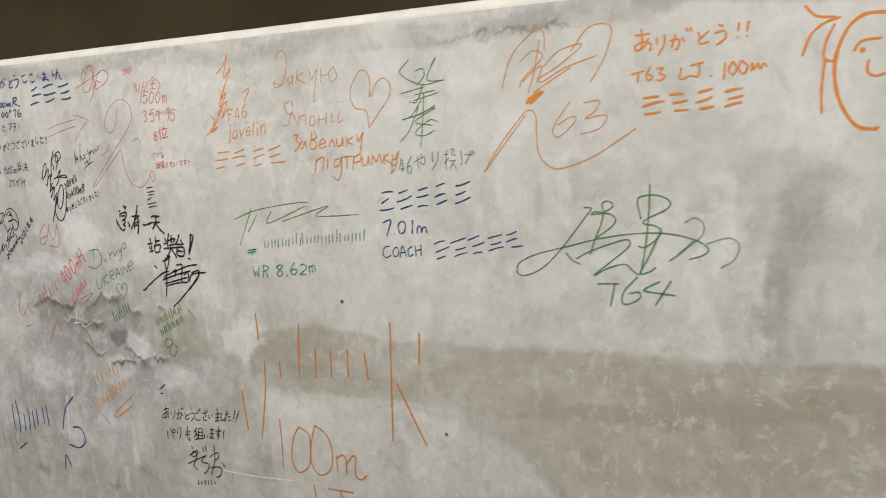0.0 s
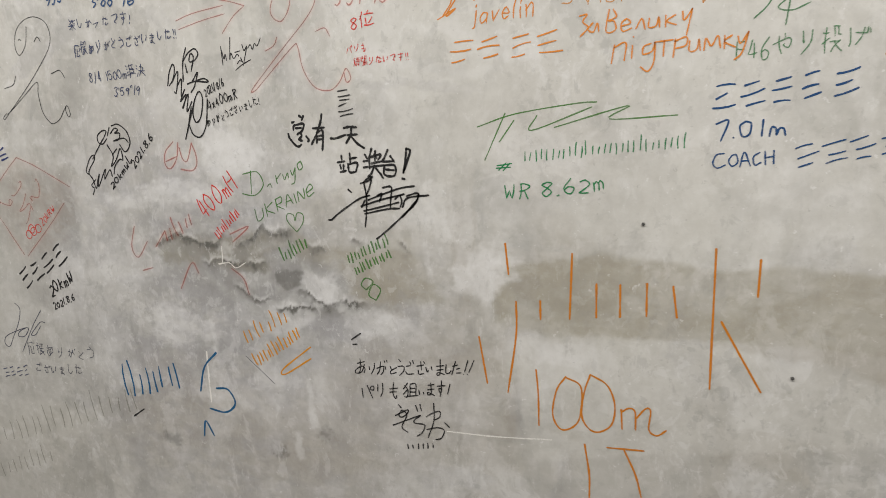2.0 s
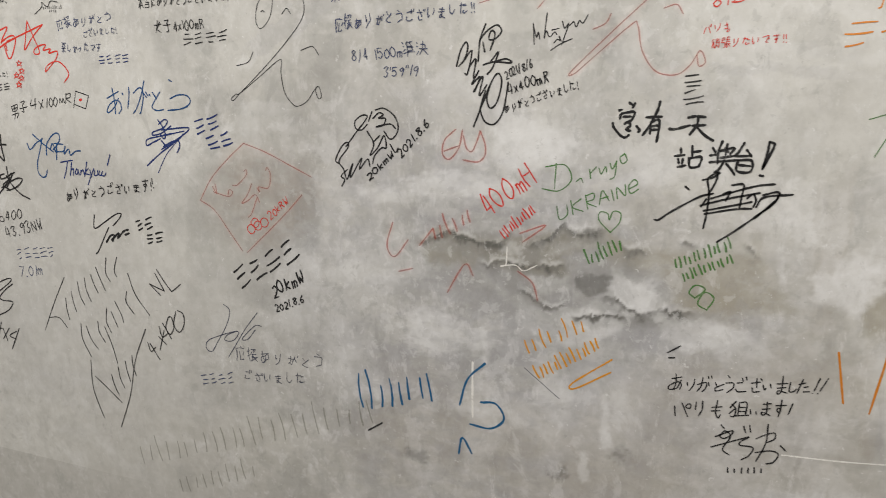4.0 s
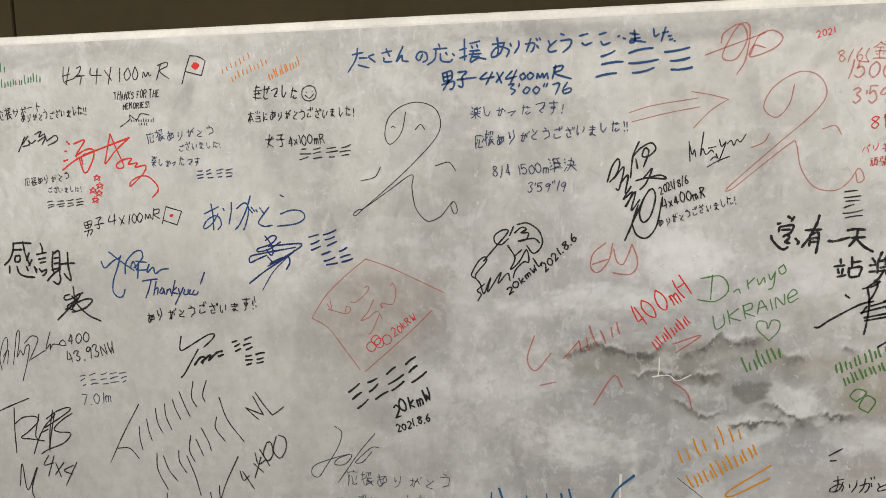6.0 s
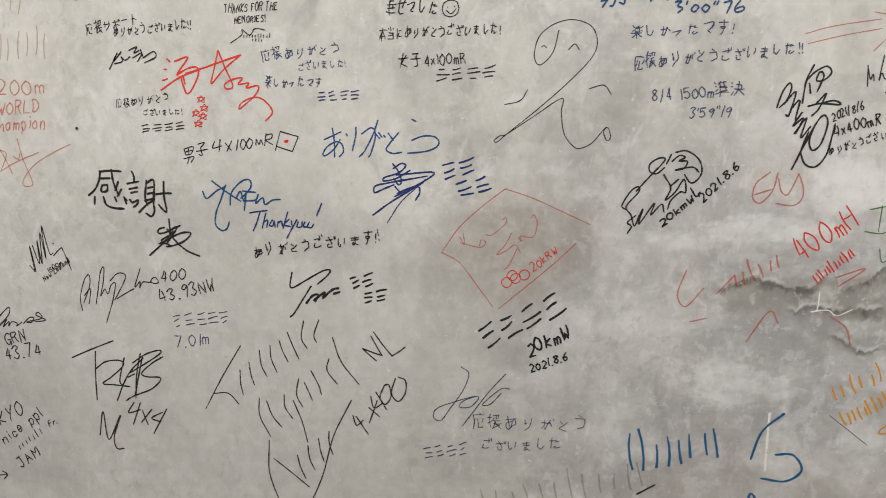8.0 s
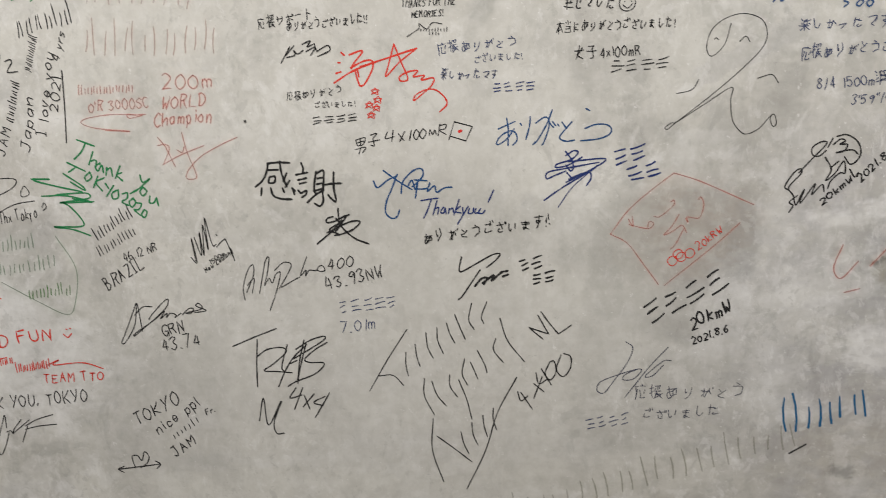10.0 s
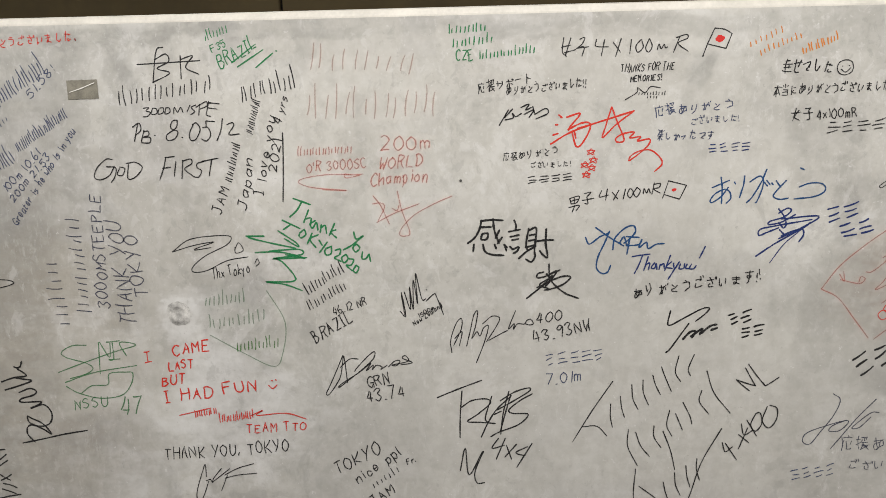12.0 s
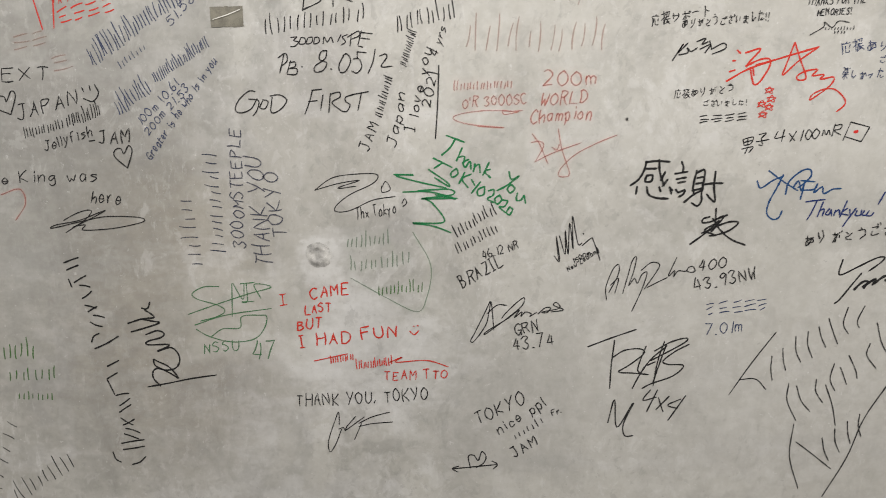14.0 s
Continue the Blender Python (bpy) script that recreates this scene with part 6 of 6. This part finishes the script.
trace("49,109 31,67 10,21 0,0 10,0 39,45 47,83 52,106 60,32|41,75 67,99 92,100|80,65 89,78 118,109 136,122 132,102 104,74 61,38 37,19 42,28 97,66 125,90 112,68 131,84 129,72 140,84 155,80 152,73 169,85|172,80 190,97 204,98 195,85 183,86 226,98 218,113 211,105 237,94 205,87", -3.056, 0.898, INK, 2.8)
write('GRN', -2.938, 0.918, 0.062, 0.0304, 13.1, INK, 3)
write('43.74', -2.944, 0.878, 0.110, 0.0312, 12.0, INK, 3)
begin("inscription", "tall thin black flourish with world best time")
trace("3,27 0,61 15,107 29,120 28,92 8,47|11,66 30,85 23,46|42,46 51,85 61,130 71,141 66,103 56,67 69,86 77,74 87,97 99,101 88,56 67,0|84,107 108,128 128,124 120,102 94,59|100,63 134,83 149,91|169,144 151,95 166,110 164,94 174,109 192,109 198,118 208,122 215,110 203,107 193,111", -2.716, 0.995, INK, 2.6)
write('400', -2.494, 1.108, 0.068, 0.0262, 7.7, INK, 2.8)
write('43.93NW', -2.497, 1.056, 0.152, 0.0298, 14.5, INK, 2.8)
begin("inscription", "small blue strokes with long jump distance")
bars(5, -2.469, 0.991, 0.156, 0.0362, 7.4, LIGHTBLUE, 2.6, cells=True)
write('7.01m', -2.465, 0.941, 0.093, 0.0304, 9.3, LIGHTBLUE, 2.6)
begin("inscription", "bold black Japanese character for gratitude with flourish")
trace("33,88 61,91 90,90|35,90 31,69 19,46 0,30|36,72 60,73|37,55 51,56 49,42 35,41 37,55|65,94 68,65 80,31|81,65 71,44|88,47 76,30|16,28 14,9|39,28 45,9 65,1 92,0|69,28 73,17|93,28 101,20", -2.670, 1.284, BLACK, 5.4)
trace("23,107 28,94 27,81|9,77 39,83|13,64 36,69|17,55 35,59|0,39 4,28|13,39 20,31|21,32 35,38 31,27 21,21|60,86 54,47 58,27|60,80 79,86 75,33 76,13 67,0 53,7|62,68 76,71|60,54 75,57|52,37 78,44|35,8 57,28 78,40|75,52 99,56 123,57|104,85 103,47 108,13 96,19 88,29", -2.575, 1.268, BLACK, 5.0)
trace("56,91 57,66 59,44|43,70 28,65 27,55 48,59 76,73 55,44 26,29|62,66 84,76|48,33 65,56 33,37 55,27|59,47 90,59 111,58 93,39 65,27 45,23|0,0 41,35 65,62|50,66 69,39 97,16 131,3", -2.519, 1.172, BLACK, 4.2)
begin("inscription", "navy brush flourish with slanted thank you")
trace("0,92 10,75 36,94 59,104|25,117 57,94 95,71|59,108 47,77 32,42 29,14 43,0 57,4 64,21|68,61 73,91 98,117 118,122 122,106 105,86 95,78|84,78 95,94 103,71 109,89 103,50|100,95 132,93|105,72 132,75 139,89 132,67 150,81 155,65 174,76 193,78", -2.373, 1.240, BLUE, 3.8)
trace("0,57 21,61 44,64|26,61 17,35 7,14|40,58 30,22|33,36 44,41 41,24|56,42 48,30 56,28 60,40 62,25|70,39 67,25|70,35 78,40 80,28|94,62 81,22|97,45 84,32 100,28|102,42 105,28 116,45|116,45 103,23 90,0|119,40 116,28 127,29 129,41|135,40 132,29 141,29|146,40 141,29 151,28 157,36", -2.257, 1.227, NAVY, 3.4)
trace("13,30 0,0", -2.093, 1.282, NAVY, 3.4)
write('ありがとうございます!!', -2.250, 1.175, 0.312, 0.0314, 9.6, BLACK, 2.6)
begin("inscription", "bold black angular flourish with small strokes")
trace("8,110 2,78 10,73 42,92 83,116 102,119 94,105 70,84|54,78 36,50 11,11 0,0", -2.165, 1.036, BLACK, 3.8)
trace("0,0 16,19 30,22 22,5|19,8 46,29 41,14|44,17 65,36 81,41|68,26 83,32", -2.124, 1.072, BLACK, 5.6)
bars(2, -2.015, 1.110, 0.063, 0.0328, 11.8, BLACK, 4.5, cells=True)
bars(2, -1.984, 1.077, 0.063, 0.0304, 9.2, BLACK, 4.5, cells=True)
begin("inscription", "large black angular flourish with relay below")
trace("0,110 57,136 119,162|67,131 62,64 61,0|65,85 93,105 131,111 142,99 107,66 81,46 114,45 156,43|146,119 129,59 138,44|118,3 136,44 160,84 198,122|152,68 171,78|191,134 177,77 170,13|168,107 205,132 242,145 244,136 205,109 160,81|252,129 220,109 191,82 204,73 242,72 218,43 165,19 143,5|169,22 183,77 196,125", -2.754, 0.786, INK, 3.6)
trace("0,33 14,98 24,22 60,90|63,91 40,32 45,0 66,1|103,130 86,101 119,111|121,131 97,70|124,111 138,72|151,115 120,77|180,109 149,91 174,83|192,119 152,49", -2.693, 0.658, INK, 3.4)
begin("inscription", "large thin black slanted strokes with relay distance")
trace("100,171 48,87 0,0|25,43 62,46 89,20|96,109 96,75 102,45|120,131 124,100 132,73|148,163 152,125 166,96|176,177 178,143 192,109|200,190 208,164 221,138|221,213 232,184 248,148|263,243 256,201 270,175|301,248 288,210 294,191", -2.395, 0.785, INK, 2.8)
trace("0,106 0,59 26,7|19,100 33,62 57,33|65,119 66,88 85,59|88,106 109,53 122,0|103,163 97,122 111,92|118,154 129,129 137,110|135,186 154,149 160,127|181,219 176,189 201,156|191,272 211,214 254,160", -2.252, 0.719, INK, 2.8)
trace("12,146 55,115 103,78|74,161 82,128 95,100|102,188 106,154 119,125|130,209 134,179 143,149|157,230 157,200 166,170|215,315 168,218 138,111 90,0|2,194 0,106 29,18", -2.232, 0.522, INK, 2.8)
trace("0,29 17,14 35,0|0,29 24,21 48,14|48,14 35,36 21,61|28,71 49,42 72,15|72,15 88,26 104,39", -1.988, 0.940, INK, 3)
trace("0,46 9,21 26,35|8,44 38,0|40,69 66,48|61,88 41,29|45,98 53,69 74,82|58,109 84,67|79,128 68,97 81,80 95,101 90,129 79,128|106,147 96,109 113,90 130,113 130,143 112,151", -2.014, 0.753, INK, 3)
begin("inscription", "green cursive strokes with Czech team initials")
bars(5, -2.717, 1.834, 0.098, 0.0221, 4.1, GREEN, 3)
bars(5, -2.707, 1.802, 0.106, 0.0252, 6.0, GREEN, 3)
write('CZE', -2.696, 1.767, 0.043, 0.0252, 6.6, GREEN, 3)
bars(8, -2.641, 1.772, 0.141, 0.0222, 6.1, GREEN, 3)
